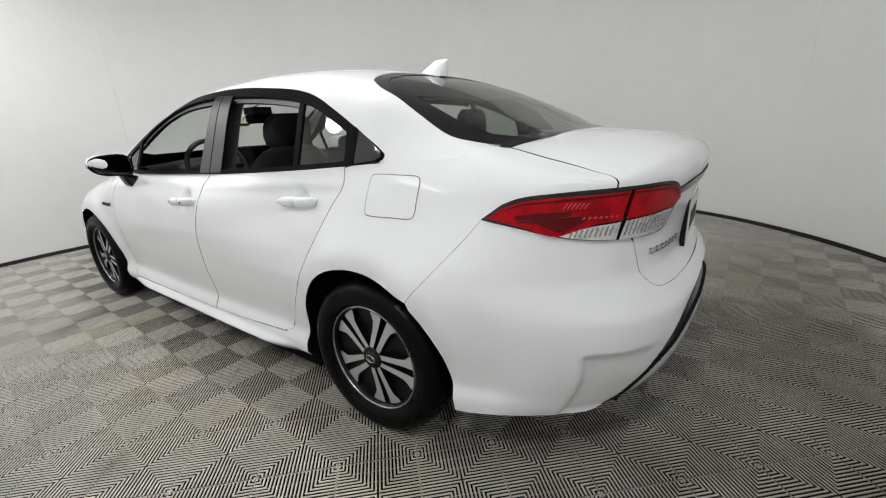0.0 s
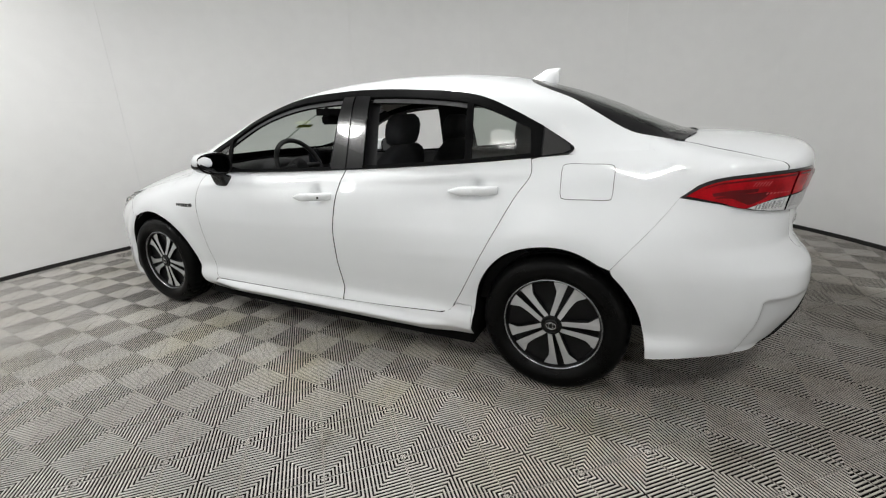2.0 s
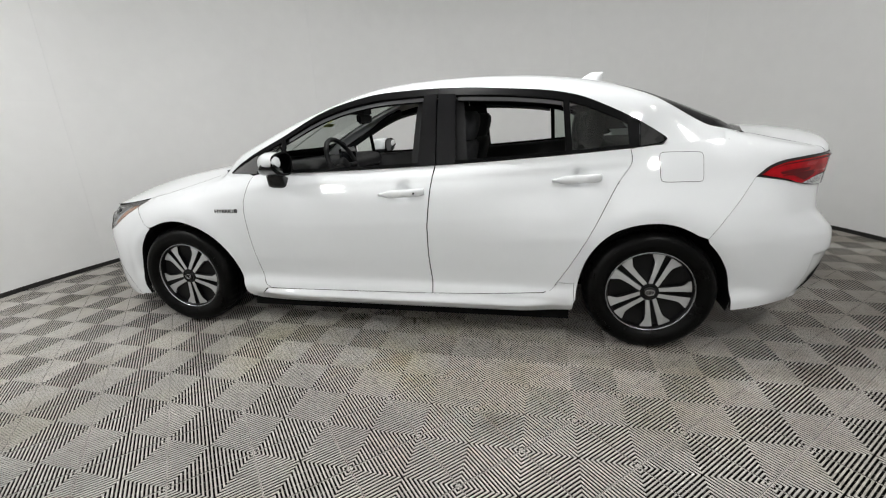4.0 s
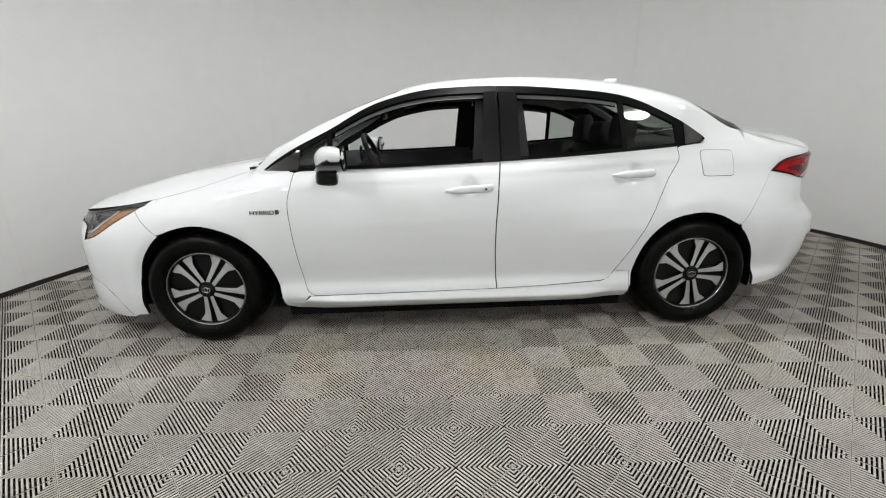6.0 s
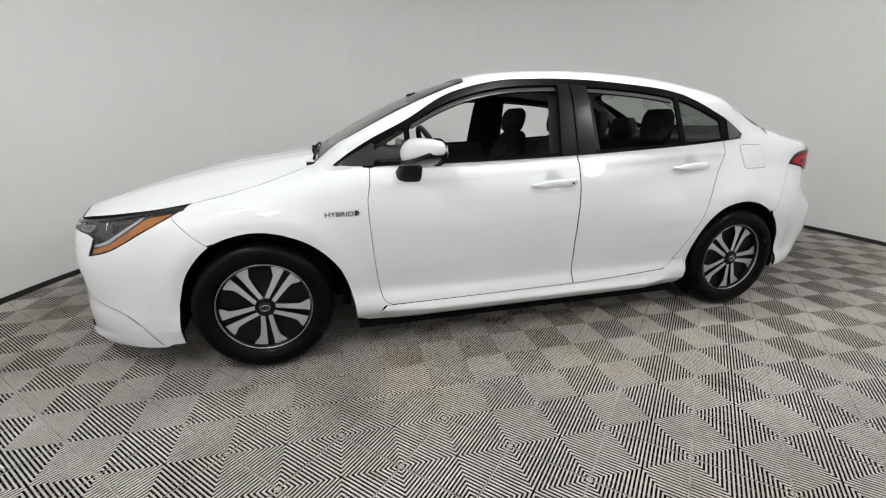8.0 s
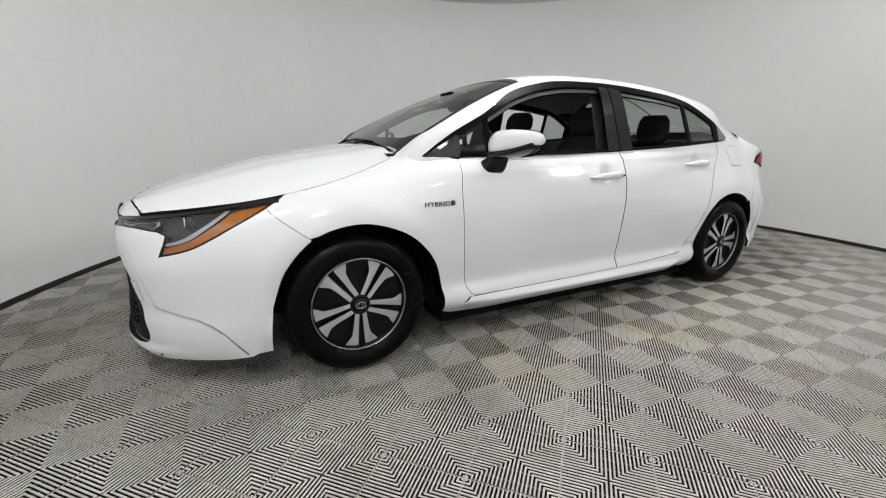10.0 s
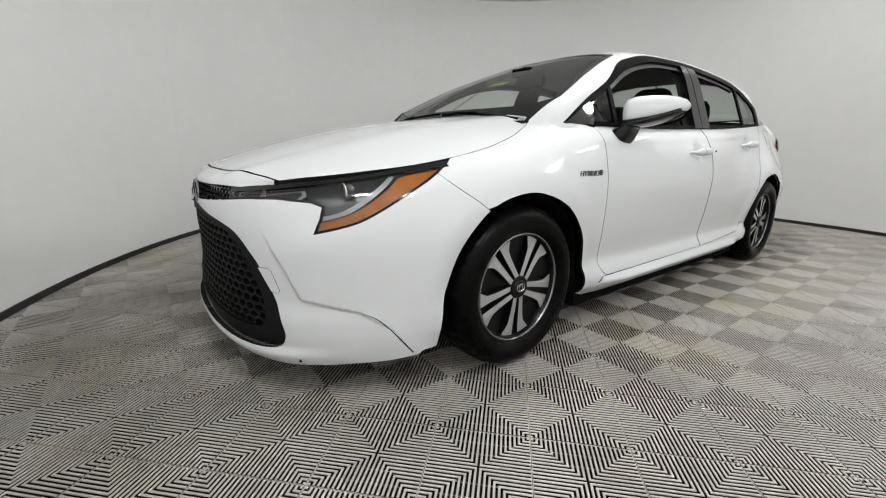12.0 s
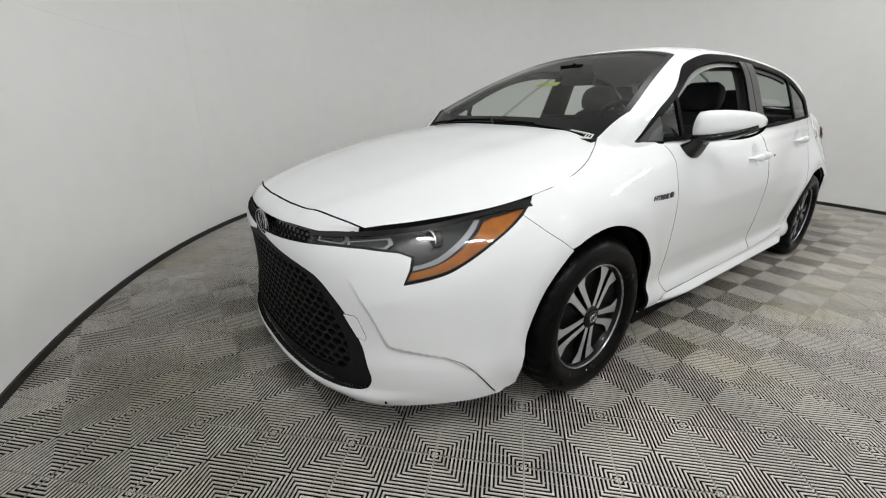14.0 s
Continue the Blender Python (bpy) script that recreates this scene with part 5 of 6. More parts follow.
# ---- grilles ----
G_IN = bend([(u_front(0.0), 0.578), (u_front(0.20), 0.566), (u_front(0.34), 0.548), (-2.425, 0.518), (-2.37, 0.445), (-2.318, 0.352), (-2.300, 0.290), (-2.325, 0.254), (-2.45, 0.240), (-2.62, 0.236), (U_NOSE, 0.234)], 4)
ring_half = [(U_NOSE, 0.612)] + GRILLE + G_IN[::-1]
frame_g = Shell().add(ring_half, skin, 0.02, gap=0.0, flange=0.02, lift=-0.010, open_at=lambda u, z: u < U_NOSE + 4e-3)
frame_g.mirror()
lower_grille = frame_g.done("lower_grille", (GRAIN_BLACK, SATIN_BLACK), car, "large black lower grille with a honeycomb mesh", weld=True)[0]
back = Shell().add(GRILLE + [(U_NOSE, 0.612)], skin, 0.05, gap=0.0, flange=0.0, lift=-0.055)
back.mirror()
back.done("grille_backing", (SEAM,), lower_grille, "dark space behind the mesh", weld=True)


def skin_normal(u, z):
    a, b, c = skin(u, z), skin(u + 0.004, z), skin(u, z + 0.004)
    n = (b - a).cross(c - a).normalized()
    return n if n.x < 0 else -n


def honeycomb(outline, w, h, bar, lift, depth):
    """Bars of a honeycomb laid on the nose within an outline of its plane."""
    full = [(u, z) for u, z in outline] + [(2 * U_NOSE - u, z) for u, z in outline[::-1]]
    bm = bmesh.new()
    lo, hi = np.min(full, 0), np.max(full, 0)
    segs = []
    rows = int((hi[1] - lo[1]) / (0.75 * h)) + 2
    cols = int((hi[0] - lo[0]) / w) + 2
    for r in range(rows):
        for c in range(cols):
            cx, cz = lo[0] + (c + 0.5 * (r % 2)) * w, lo[1] + r * 0.75 * h
            corner = [(cx, cz + h / 2), (cx + w / 2, cz + h / 4), (cx + w / 2, cz - h / 4), (cx, cz - h / 2)]
            segs += list(zip(corner, corner[1:]))
    mids = np.array([((a[0] + b[0]) / 2, (a[1] + b[1]) / 2) for a, b in segs])
    ok = inside_mask(full, mids)
    for (a, b), good in zip(segs, ok):
        if not good:
            continue
        d = Vector((b[0] - a[0], b[1] - a[1])).normalized()
        o = Vector((-d.y, d.x)) * bar / 2
        e = d * bar * 0.4
        quad = [(a[0] - e.x - o.x, a[1] - e.y - o.y), (b[0] + e.x - o.x, b[1] + e.y - o.y), (b[0] + e.x + o.x, b[1] + e.y + o.y), (a[0] - e.x + o.x, a[1] - e.y + o.y)]
        nrm = skin_normal((a[0] + b[0]) / 2, (a[1] + b[1]) / 2)
        top = [bm.verts.new(skin(*q) + nrm * lift) for q in quad]
        low = [bm.verts.new(skin(*q) + nrm * (lift - depth)) for q in quad]
        bm.faces.new(top)
        for i in range(4):
            bm.faces.new((top[i], top[(i + 1) % 4], low[(i + 1) % 4], low[i]))
    return bm


part("grille_mesh", honeycomb(G_IN, 0.046, 0.034, 0.0085, -0.016, 0.03), GRAIN_BLACK, lower_grille, "black honeycomb mesh")
UG = [(U_NOSE, 0.618), (u_front(0.07), 0.634), (u_front(0.22), 0.645), (-2.45, 0.658), (-2.45, 0.686), (u_front(0.2), 0.685), (U_NOSE, 0.683)]
part("upper_mesh", honeycomb(UG, 0.030, 0.020, 0.005, -0.010, 0.012), SATIN_BLACK, upper_grille, "fine black honeycomb")
bm = bmesh.new()
ex = skin(U_NOSE, 0.652).x + 0.002
ring = [(ex - 0.004 * math.cos(a) ** 2, 0.068 * math.cos(a), 0.650 + 0.046 * math.sin(a)) for a in np.linspace(0, 2 * math.pi, 41)]
tube(bm, ring, 0.0035, 8, caps=False)
tube(bm, [(ex - 0.002, 0.030 * math.cos(a), 0.655 + 0.036 * math.sin(a)) for a in np.linspace(0, 2 * math.pi, 31)], 0.0025, 8, caps=False)
emblem = part("emblem", bm, DULL_CHROME, car, "oval chrome emblem of plain rings", smooth=True)
bm = bmesh.new()
bmesh.ops.create_circle(bm, cap_ends=True, segments=40, radius=1.0)
for v in bm.verts:
    v.co = Vector((ex + 0.002, 0.067 * v.co.x, 0.650 + 0.045 * v.co.y))
part("emblem_disc", bm, SCREEN, emblem, "dark glossy disc")
tow = [(-2.318, 0.455), (-2.275, 0.456), (-2.262, 0.448), (-2.235, 0.388), (-2.242, 0.374), (-2.268, 0.380)]
patch("tow_cover", tow, BODY, car, "white tow-eye cover", 0.0010, 0.02, fn=bumper_front, gap=0.0014)
patch("tow_cover_gap", tow, (SEAM,), car, "thin gap round the cover", 0.0005, 0.02, fn=bumper_front)
slit = bend([(-1.985, 0.328), (-1.93, 0.304), (-1.89, 0.270), (-1.845, 0.215), (-1.812, 0.168)], 4)
patch("bumper_slit", slit + [(u - 0.0035 * w, z - 0.005 * w) for (u, z), w in zip(slit[::-1], [0.5 + 0.5 * math.cos(2.6 * k / (len(slit) - 1)) if k else 1.0 for k in range(len(slit))])], (SEAM, SEAM), car, "dark slit in the bumper corner", 0.0015, 0.008, fn=bumper_front)


# ---- door furniture ----
def handle(x0, x1, z0, z1):
    """A pull handle standing off the door, pointed at its leading end."""
    bm = bmesh.new()
    rings = []
    n = 18
    for k in range(n + 1):
        t = k / n
        x, z = x0 + (x1 - x0) * t, z0 + (z1 - z0) * t
        surf = skin(u_at(x), z).y - 0.003 - 0.031 * gauss(x, x0 + 0.55 * (x1 - x0), 0.05)
        stand = 0.034 * min(1.0, math.sin(math.pi * min(max(t, 0.0), 1.0)) ** 0.45 + 0.08)
        rz = 0.0205 * (0.30 + 0.70 * ease(0.0, 0.30, t)) * (1 - 0.25 * ease(0.9, 1.0, t))
        ry = 0.012
        cy = surf - stand * 0.75
        rings.append([bm.verts.new((x, cy + ry * math.cos(a) * 1.1, z + rz * math.sin(a))) for a in (2 * math.pi * i / 12 for i in range(12))])
    for r0, r1 in zip(rings, rings[1:]):
        for i in range(12):
            bm.faces.new((r0[i], r0[(i + 1) % 12], r1[(i + 1) % 12], r1[i]))
    bm.faces.new(rings[0])
    bm.faces.new(rings[-1])
    return bm


def both(name, bm, mat, parents, label="", smooth=False):
    """The part on the left flank and its mirror image on the right."""
    first = part(name, bm, mat, parents[0], label, smooth)
    me = first.data.copy()
    me.transform(Matrix.Diagonal((1, -1, 1, 1)))
    me.flip_normals()
    second = new(name, me)
    second.parent = parents[1]
    return first, tagged(second, label)


both("handle", handle(-0.036, 0.214, 0.822, 0.834), PAINT, doors_front, "white pull handle", True)
both("handle", handle(0.862, 1.094, 0.876, 0.886), PAINT, doors_rear, "white pull handle", True)
bm = bmesh.new()
bmesh.ops.create_cone(bm, cap_ends=True, segments=16, radius1=0.006, radius2=0.006, depth=0.004, matrix=pose(0.170, -0.889, 0.832, 90))
part("key_cylinder", bm, INK, doors_front[0], "black key cylinder")
fuel = bend([(1.352, 0.975), (1.372, 0.993), (1.46, 0.992), (1.532, 0.989), (1.550, 0.972), (1.550, 0.920), (1.549, 0.872), (1.532, 0.856), (1.46, 0.857), (1.375, 0.859), (1.356, 0.875), (1.353, 0.92)], 4, closed=True)
Shell().add(fuel, flank, 0.02, gap=0.0022, flange=0.002, lift=0.0014).done("fuel_flap", BODY, quarters[0], "square white fuel flap")
gapper = Shell().add(fuel, flank, 0.02, gap=0.0, flange=0.0, lift=0.0006)
gapper.done("fuel_flap_gap", (SEAM,), quarters[0], "dark gap round the flap")

text = bpy.data.curves.new("badge_text", "FONT")
text.body = "HYBRID"
text.size, text.extrude, text.space_character = 0.031, 0.0015, 1.02
holder = new("badge_text", text)
bpy.context.view_layer.update()
letters = bpy.data.meshes.new_from_object(holder.evaluated_get(bpy.context.evaluated_depsgraph_get()))
bpy.data.objects.remove(holder)
for n, side in ((0, -1), (1, 1)):
    me = letters.copy()
    width = max(v.co.x for v in me.vertices)
    for v in me.vertices:
        t = v.co.x / width * 0.128
        x = -1.052 + t if side < 0 else -0.925 - t
        s = skin(u_at(x), 0.735, side)
        v.co = Vector((x, s.y + side * (0.0025 + v.co.z), 0.7245 + v.co.y))
    me.update()
    me.materials.clear()
    me.materials.append(INK)
    tagged(new("badge", me), "black HYBRID lettering").parent = fenders[n]
bm = bmesh.new()
for z0, z1, x0, x1 in ((0.725, 0.748, -0.918, -0.912), (0.727, 0.733, -0.912, -0.900), (0.735, 0.741, -0.912, -0.897), (0.743, 0.748, -0.912, -0.902)):
    y = skin(u_at(-0.91), 0.735).y
    box(bm, x0, x1, y - 0.004, y + 0.002, z0, z1)
part("badge_mark", bm, INK, fenders[0], "small dark badge mark")


# ---- door mirrors ----
def mirror_shell(side):
    root = new("side_mirror")
    root.empty_display_size = 0.05
    root.parent = car
    tagged(root, "white-capped door mirror on a black foot")

    def swept(x, y, z):
        # the housing is swept back towards its outer end
        return Vector((x + 0.17 * (y - 0.79), side * (0.79 + 0.88 * (y - 0.79)), 1.0 + 1.10 * (z - 1.0)))

    def loft(sections, mat, name, label="", cap=True, sweep=True):
        bm = bmesh.new()
        rings = []
        for cx, cy, cz, rx, rz, sq in sections:
            ring = []
            for i in range(24):
                a = 2 * math.pi * i / 24
                ca, sa = math.cos(a), math.sin(a)
                px = math.copysign(abs(ca) ** sq, ca) * rx * (1 - 0.38 * max(sa, 0.0) if sweep and ca < 0 else 1.0)
                pz = math.copysign(abs(sa) ** sq, sa) * rz
                ring.append(bm.verts.new(swept(cx + px, cy, cz + pz) if sweep else (cx + px, side * cy, cz + pz)))
            rings.append(ring)
        for r0, r1 in zip(rings, rings[1:]):
            for i in range(24):
                bm.faces.new((r0[i], r0[(i + 1) % 24], r1[(i + 1) % 24], r1[i]))
        if cap:
            bm.faces.new(rings[0])
            bm.faces.new(rings[-1])
        return part(name, bm, mat, root, label, smooth=True)

    # white cap: upper half of the housing
    loft([(-0.628, 0.792, 0.998, 0.042, 0.042, 0.700), (-0.634, 0.802, 0.998, 0.060, 0.052, 0.720), (-0.638, 0.840, 1.001, 0.069, 0.054, 0.700), (-0.634, 0.900, 1.006, 0.071, 0.051, 0.700), (-0.624, 0.960, 1.011, 0.066, 0.044, 0.720), (-0.612, 1.005, 1.015, 0.055, 0.034, 0.600), (-0.600, 1.032, 1.016, 0.040, 0.022, 0.700), (-0.592, 1.044, 1.014, 0.021, 0.012, 0.900)], PAINT, "cap", "white mirror cap")
    loft([(-0.628, 0.791, 0.958, 0.045, 0.012, 0.600), (-0.634, 0.802, 0.954, 0.064, 0.018, 0.600), (-0.638, 0.840, 0.954, 0.072, 0.021, 0.600), (-0.634, 0.900, 0.961, 0.074, 0.019, 0.600), (-0.624, 0.960, 0.973, 0.069, 0.016, 0.600), (-0.612, 1.005, 0.988, 0.059, 0.013, 0.600), (-0.600, 1.033, 1.000, 0.044, 0.009, 0.500)], GLOSS_BLACK, "lower_shell", "gloss black lower shell")
    loft([(-0.655, 0.765, 0.885, 0.060, 0.036, 0.5), (-0.655, 0.785, 0.886, 0.060, 0.042, 0.5), (-0.652, 0.803, 0.893, 0.057, 0.046, 0.5), (-0.646, 0.822, 0.915, 0.052, 0.044, 0.5), (-0.642, 0.842, 0.945, 0.046, 0.030, 0.72)], GLOSS_BLACK, "foot", "black mirror foot", sweep=False)
    bm = bmesh.new()
    bmesh.ops.create_circle(bm, cap_ends=True, segments=28, radius=1.0)
    for v in bm.verts:
        a, b = v.co.x, v.co.y
        a = math.copysign(abs(a) ** 0.7, a)
        b = math.copysign(abs(b) ** 0.7, b)
        y = 0.918 + 0.108 * a
        v.co = swept(-0.558 - 0.010 * a, y, 1.000 + 0.008 * a + (0.046 - 0.010 * a) * b)
    part("glass", bm, MIRROR, root, "mirror glass")
    bm = bmesh.new()
    ring = [swept(-0.561 - 0.012 * math.cos(q), 0.920 + 0.118 * math.copysign(abs(math.cos(q)) ** 0.7, math.cos(q)), 1.000 + 0.008 * math.cos(q) + (0.050 - 0.010 * math.cos(q)) * math.copysign(abs(math.sin(q)) ** 0.7, math.sin(q))) for q in np.linspace(0, 2 * math.pi, 41)]
    tube(bm, ring, 0.006, 8, caps=False)
    part("bezel", bm, SATIN_BLACK, root, "black mirror bezel", smooth=True)


mirror_shell(-1)
mirror_shell(1)


# ---- wheels ----
def revolve(bm, profile, segs, centre_y=0.0, closed=False, wobble=None):
    rings = []
    for k, (r, y) in enumerate(profile):
        rings.append([bm.verts.new(((r + (wobble(k, i) if wobble else 0)) * math.cos(2 * math.pi * i / segs), y + centre_y, (r + (wobble(k, i) if wobble else 0)) * math.sin(2 * math.pi * i / segs))) for i in range(segs)])
    for r0, r1 in zip(rings, rings[1:] + (rings[:1] if closed else [])):
        for i in range(segs):
            bm.faces.new((r0[i], r0[(i + 1) % segs], r1[(i + 1) % segs], r1[i]))
    return rings


def polygon_prism(bm, pts, y0, y1):
    """A flat shape in x, z given thickness from y0 (outer) to y1, with a small chamfer."""
    c = np.mean(pts, 0)
    n = len(pts)
    top = [bm.verts.new((x, y0(x, z), z)) for x, z in pts]
    low = [bm.verts.new((c[0] + (x - c[0]) * 1.06, y1, c[1] + (z - c[1]) * 1.06)) for x, z in pts]
    bm.faces.new(top)
    for i in range(n):
        bm.faces.new((top[i], top[(i + 1) % n], low[(i + 1) % n], low[i])).material_index = 1


def make_wheel(x, side, turn):
    wheel = None
    bm = bmesh.new()
    revolve(bm, [(0.213, 0.004), (0.209, 0.000), (0.203, 0.004), (0.198, 0.014), (0.190, 0.05), (0.180, 0.10), (0.186, 0.19), (0.208, 0.20)], 64)
    wheel = part("wheel", bm, HUB_BLACK, car, "ten-spoke silver and black wheel with a black tyre", smooth=True)
    bm = bmesh.new()
    tread = [(0.2125, -0.002), (0.222, -0.012), (0.236, -0.020), (0.252, -0.0235), (0.256, -0.0225), (0.262, -0.0235), (0.278, -0.020), (0.292, -0.010), (0.300, 0.000), (0.3065, 0.010), (0.3105, 0.022), (0.3135, 0.040), (0.3140, 0.050), (0.307, 0.052), (0.307, 0.058), (0.3145, 0.060), (0.3150, 0.086), (0.308, 0.088), (0.308, 0.096), (0.3150, 0.098), (0.3145, 0.124), (0.307, 0.126), (0.307, 0.132), (0.3140, 0.134), (0.3125, 0.158), (0.3065, 0.172), (0.292, 0.190), (0.262, 0.203), (0.236, 0.200), (0.2125, 0.186)]
    revolve(bm, tread, 160, wobble=lambda k, i: -0.0045 if (9 <= k <= 11 or 24 <= k <= 25) and i % 4 == 0 else (-0.003 if 15 <= k <= 20 and (i + 2) % 5 == 0 else 0.0))
    tyre = part("tyre", bm, RUBBER, wheel, "black rubber tyre", smooth=False)
    tyre.data.polygons.foreach_set("use_smooth", [True] * len(tyre.data.polygons))
    tyre.data.set_sharp_from_angle(angle=0.7)
    for start, count in ((0.30, 9), (2.0, 6), (3.6, 9), (5.2, 5)):
        bm = bmesh.new()
        for k in range(count):
            a = start + 0.055 * k
            da = 0.036 * (0.6 + 0.4 * ((k * 7) % 3) / 2)
            q = [(0.262, a), (0.262, a + da), (0.276, a + da), (0.276, a)]
            vs = [bm.verts.new((r * math.cos(t), -0.0245 + (0.0025 if r > 0.27 else 0), r * math.sin(t))) for r, t in q] + [bm.verts.new((r * math.cos(t), -0.016, r * math.sin(t))) for r, t in q]
            for f in ((0, 1, 2, 3), (0, 1, 5, 4), (1, 2, 6, 5), (2, 3, 7, 6), (3, 0, 4, 7)):
                bm.faces.new([vs[i] for i in f])
        part("sidewall_mark", bm, RUBBER, wheel, "raised plain bars on the sidewall")
    bm = bmesh.new()
    rings = revolve(bm, [(0.030, 0.018), (0.06, 0.032), (0.12, 0.040), (0.196, 0.030)], 48)
    bm.faces.new(rings[0])
    part("pocket_disc", bm, HUB_BLACK, wheel, "black pocketed cover behind the spokes", smooth=True)
    dish = lambda px, pz: 0.010 - 0.006 * math.cos(min(math.hypot(px, pz) / 0.2, 1) * math.pi) + 0.002
    for k in range(5):
        mid = math.radians(turn + 72 * k)
        for hand in (1, -1):
            shape = [(0.034, 0.0055), (0.075, 0.0085), (0.115, 0.0110), (0.155, 0.0135), (0.200, 0.0160), (0.197, 0.038), (0.192, 0.056), (0.184, 0.0740), (0.172, 0.0655), (0.160, 0.0535), (0.148, 0.0440), (0.125, 0.0380), (0.10, 0.0335), (0.075, 0.030), (0.055, 0.0275), (0.036, 0.024)]
            pts = []
            for r, t in shape:
                t *= hand
                pts.append((r * math.cos(mid) - t * math.sin(mid), r * math.sin(mid) + t * math.cos(mid)))
            bm = bmesh.new()
            polygon_prism(bm, pts, dish, 0.040)
            part("spoke", bm, (SILVER, HUB_BLACK), wheel, "machined silver spoke with black flanks")
    bm = bmesh.new()
    rings = revolve(bm, [(0.046, 0.012), (0.044, 0.004), (0.036, -0.001), (0.034, 0.001)], 40)
    bm.faces.new(rings[-1])
    cap = part("hub", bm, HUB_BLACK, wheel, "black hub", smooth=True)
    bm = bmesh.new()
    rings = revolve(bm, [(0.031, 0.0006), (0.030, -0.0022), (0.024, -0.0034)], 32)
    bm.faces.new(rings[-1])
    part("hub_cap", bm, GLOSS_BLACK, wheel, "black centre cap", smooth=True)
    bm = bmesh.new()
    tube(bm, [(0.021 * math.cos(a), -0.0042, 0.015 * math.sin(a)) for a in np.linspace(0, 2 * math.pi, 29)], 0.0016, 6, caps=False)
    tube(bm, [(0.009 * math.cos(a), -0.0042, 0.014 * math.sin(a)) for a in np.linspace(0, 2 * math.pi, 25)], 0.0014, 6, caps=False)
    part("cap_rings", bm, CHROME, wheel, "small plain chrome rings", smooth=True)
    bm = bmesh.new()
    revolve(bm, [(0.2115, -0.0005), (0.2085, -0.003), (0.2045, -0.001), (0.2035, 0.008)], 64)
    part("rim_flange", bm, DULL_CHROME, wheel, "dull bright rim edge", smooth=True)
    wheel.matrix_basis = Matrix.LocRotScale((x, side * 0.846, 0.3155), Euler((0, 0, 0 if side < 0 else math.pi)), None)
    return wheel


for x, side, turn in ((-1.35, -1, 271), (1.35, -1, 284), (-1.35, 1, 250), (1.35, 1, 300)):
    make_wheel(x, side, turn)

# wheel houses and the floor pan
for cx in (-1.35, 1.35):
    for side in BOTH:
        bm = bmesh.new()
        arcs = []
        outer = []
        for a in np.linspace(-0.22, math.pi + 0.22, 26):
            lx, lz = cx + 0.368 * math.cos(a), 0.30 + 0.370 * math.sin(a)
            outer.append(bm.verts.new((lx, side * min(0.862, -skin(u_at(lx), max(lz, 0.24)).y - 0.020), lz)))
        arcs.append(outer)
        arcs.append([bm.verts.new((cx + 0.40 * math.cos(a), side * 0.48, 0.30 + 0.370 * math.sin(a))) for a in np.linspace(-0.22, math.pi + 0.22, 26)])
        for i in range(25):
            bm.faces.new((arcs[0][i], arcs[0][i + 1], arcs[1][i + 1], arcs[1][i]))
        bm.faces.new(arcs[1])
        part("wheel_liner", bm, LINER, car, "black wheel-house liner", smooth=True)
bm = bmesh.new()
box(bm, -0.93, 0.97, -0.80, 0.80, 0.128, 0.24)
box(bm, -2.05, -0.92, -0.475, 0.475, 0.19, 0.30)
box(bm, 0.96, 2.15, -0.475, 0.475, 0.20, 0.32)
box(bm, -2.12, -1.78, -0.62, 0.62, 0.150, 0.175)
part("floor_pan", bm, LINER, car, "dark underbody")
bm = bmesh.new()
box(bm, -1.0, -0.96, -0.74, 0.74, 0.24, 0.90)
part("bulkhead", bm, LINER, car)
bm = bmesh.new()
for sx in (1, -1):
    box(bm, -2.0, -1.0, sx * 0.46 - 0.01, sx * 0.46 + 0.01, 0.30, 0.72)
box(bm, -2.08, -2.04, -0.52, 0.52, 0.22, 0.66)
part("engine_bay", bm, LINER, car, "dark engine bay lining")

# ---- wipers and fin ----
def on_glass(x, y, up):
    p = cabin(x, s_at_y(x, abs(y)))
    return (p.x, math.copysign(p.y, y) if y else 0.0, p.z + up)


for pivot, tip_a, tip_b in (((-1.10, -0.02), (-1.085, -0.54), (-1.072, 0.02)), ((-1.10, 0.42), (-1.07, 0.05), (-1.06, 0.58))):
    bm = bmesh.new()
    mid = ((tip_a[0] + tip_b[0]) / 2, (tip_a[1] + tip_b[1]) / 2)
    tube(bm, [on_glass(*pivot, 0.012), on_glass((pivot[0] + mid[0]) / 2, (pivot[1] + mid[1]) / 2, 0.018), on_glass(*mid, 0.014)], [0.010, 0.007, 0.006], 8)
    tube(bm, [on_glass(tip_a[0] + (tip_b[0] - tip_a[0]) * k / 8, tip_a[1] + (tip_b[1] - tip_a[1]) * k / 8, 0.008) for k in range(9)], 0.006, 8)
    part("wiper", bm, SATIN_BLACK, car, "black windscreen wiper", smooth=True)
bm = bmesh.new()
box(bm, -1.12, -0.96, -0.60, 0.60, 0.90, 0.945)
part("cowl", bm, GRAIN_BLACK, car, "black cowl below the windscreen")
bm = bmesh.new()
rings = []
for t in np.linspace(0, 1, 9):
    zt = roof_mid(1.09) - 0.016 + 0.074 * t
    x0, x1 = 0.965 + 0.150 * t ** 0.85, 1.185 + 0.006 * t
    w = 0.030 * (1 - t) ** 0.7 + 0.004
    rings.append([bm.verts.new(((x0 + x1) / 2 + (x1 - x0) / 2 * math.cos(a), w * math.sin(a), zt)) for a in (2 * math.pi * i / 16 for i in range(16))])
for r0, r1 in zip(rings, rings[1:]):
    for i in range(16):
        bm.faces.new((r0[i], r0[(i + 1) % 16], r1[(i + 1) % 16], r1[i]))
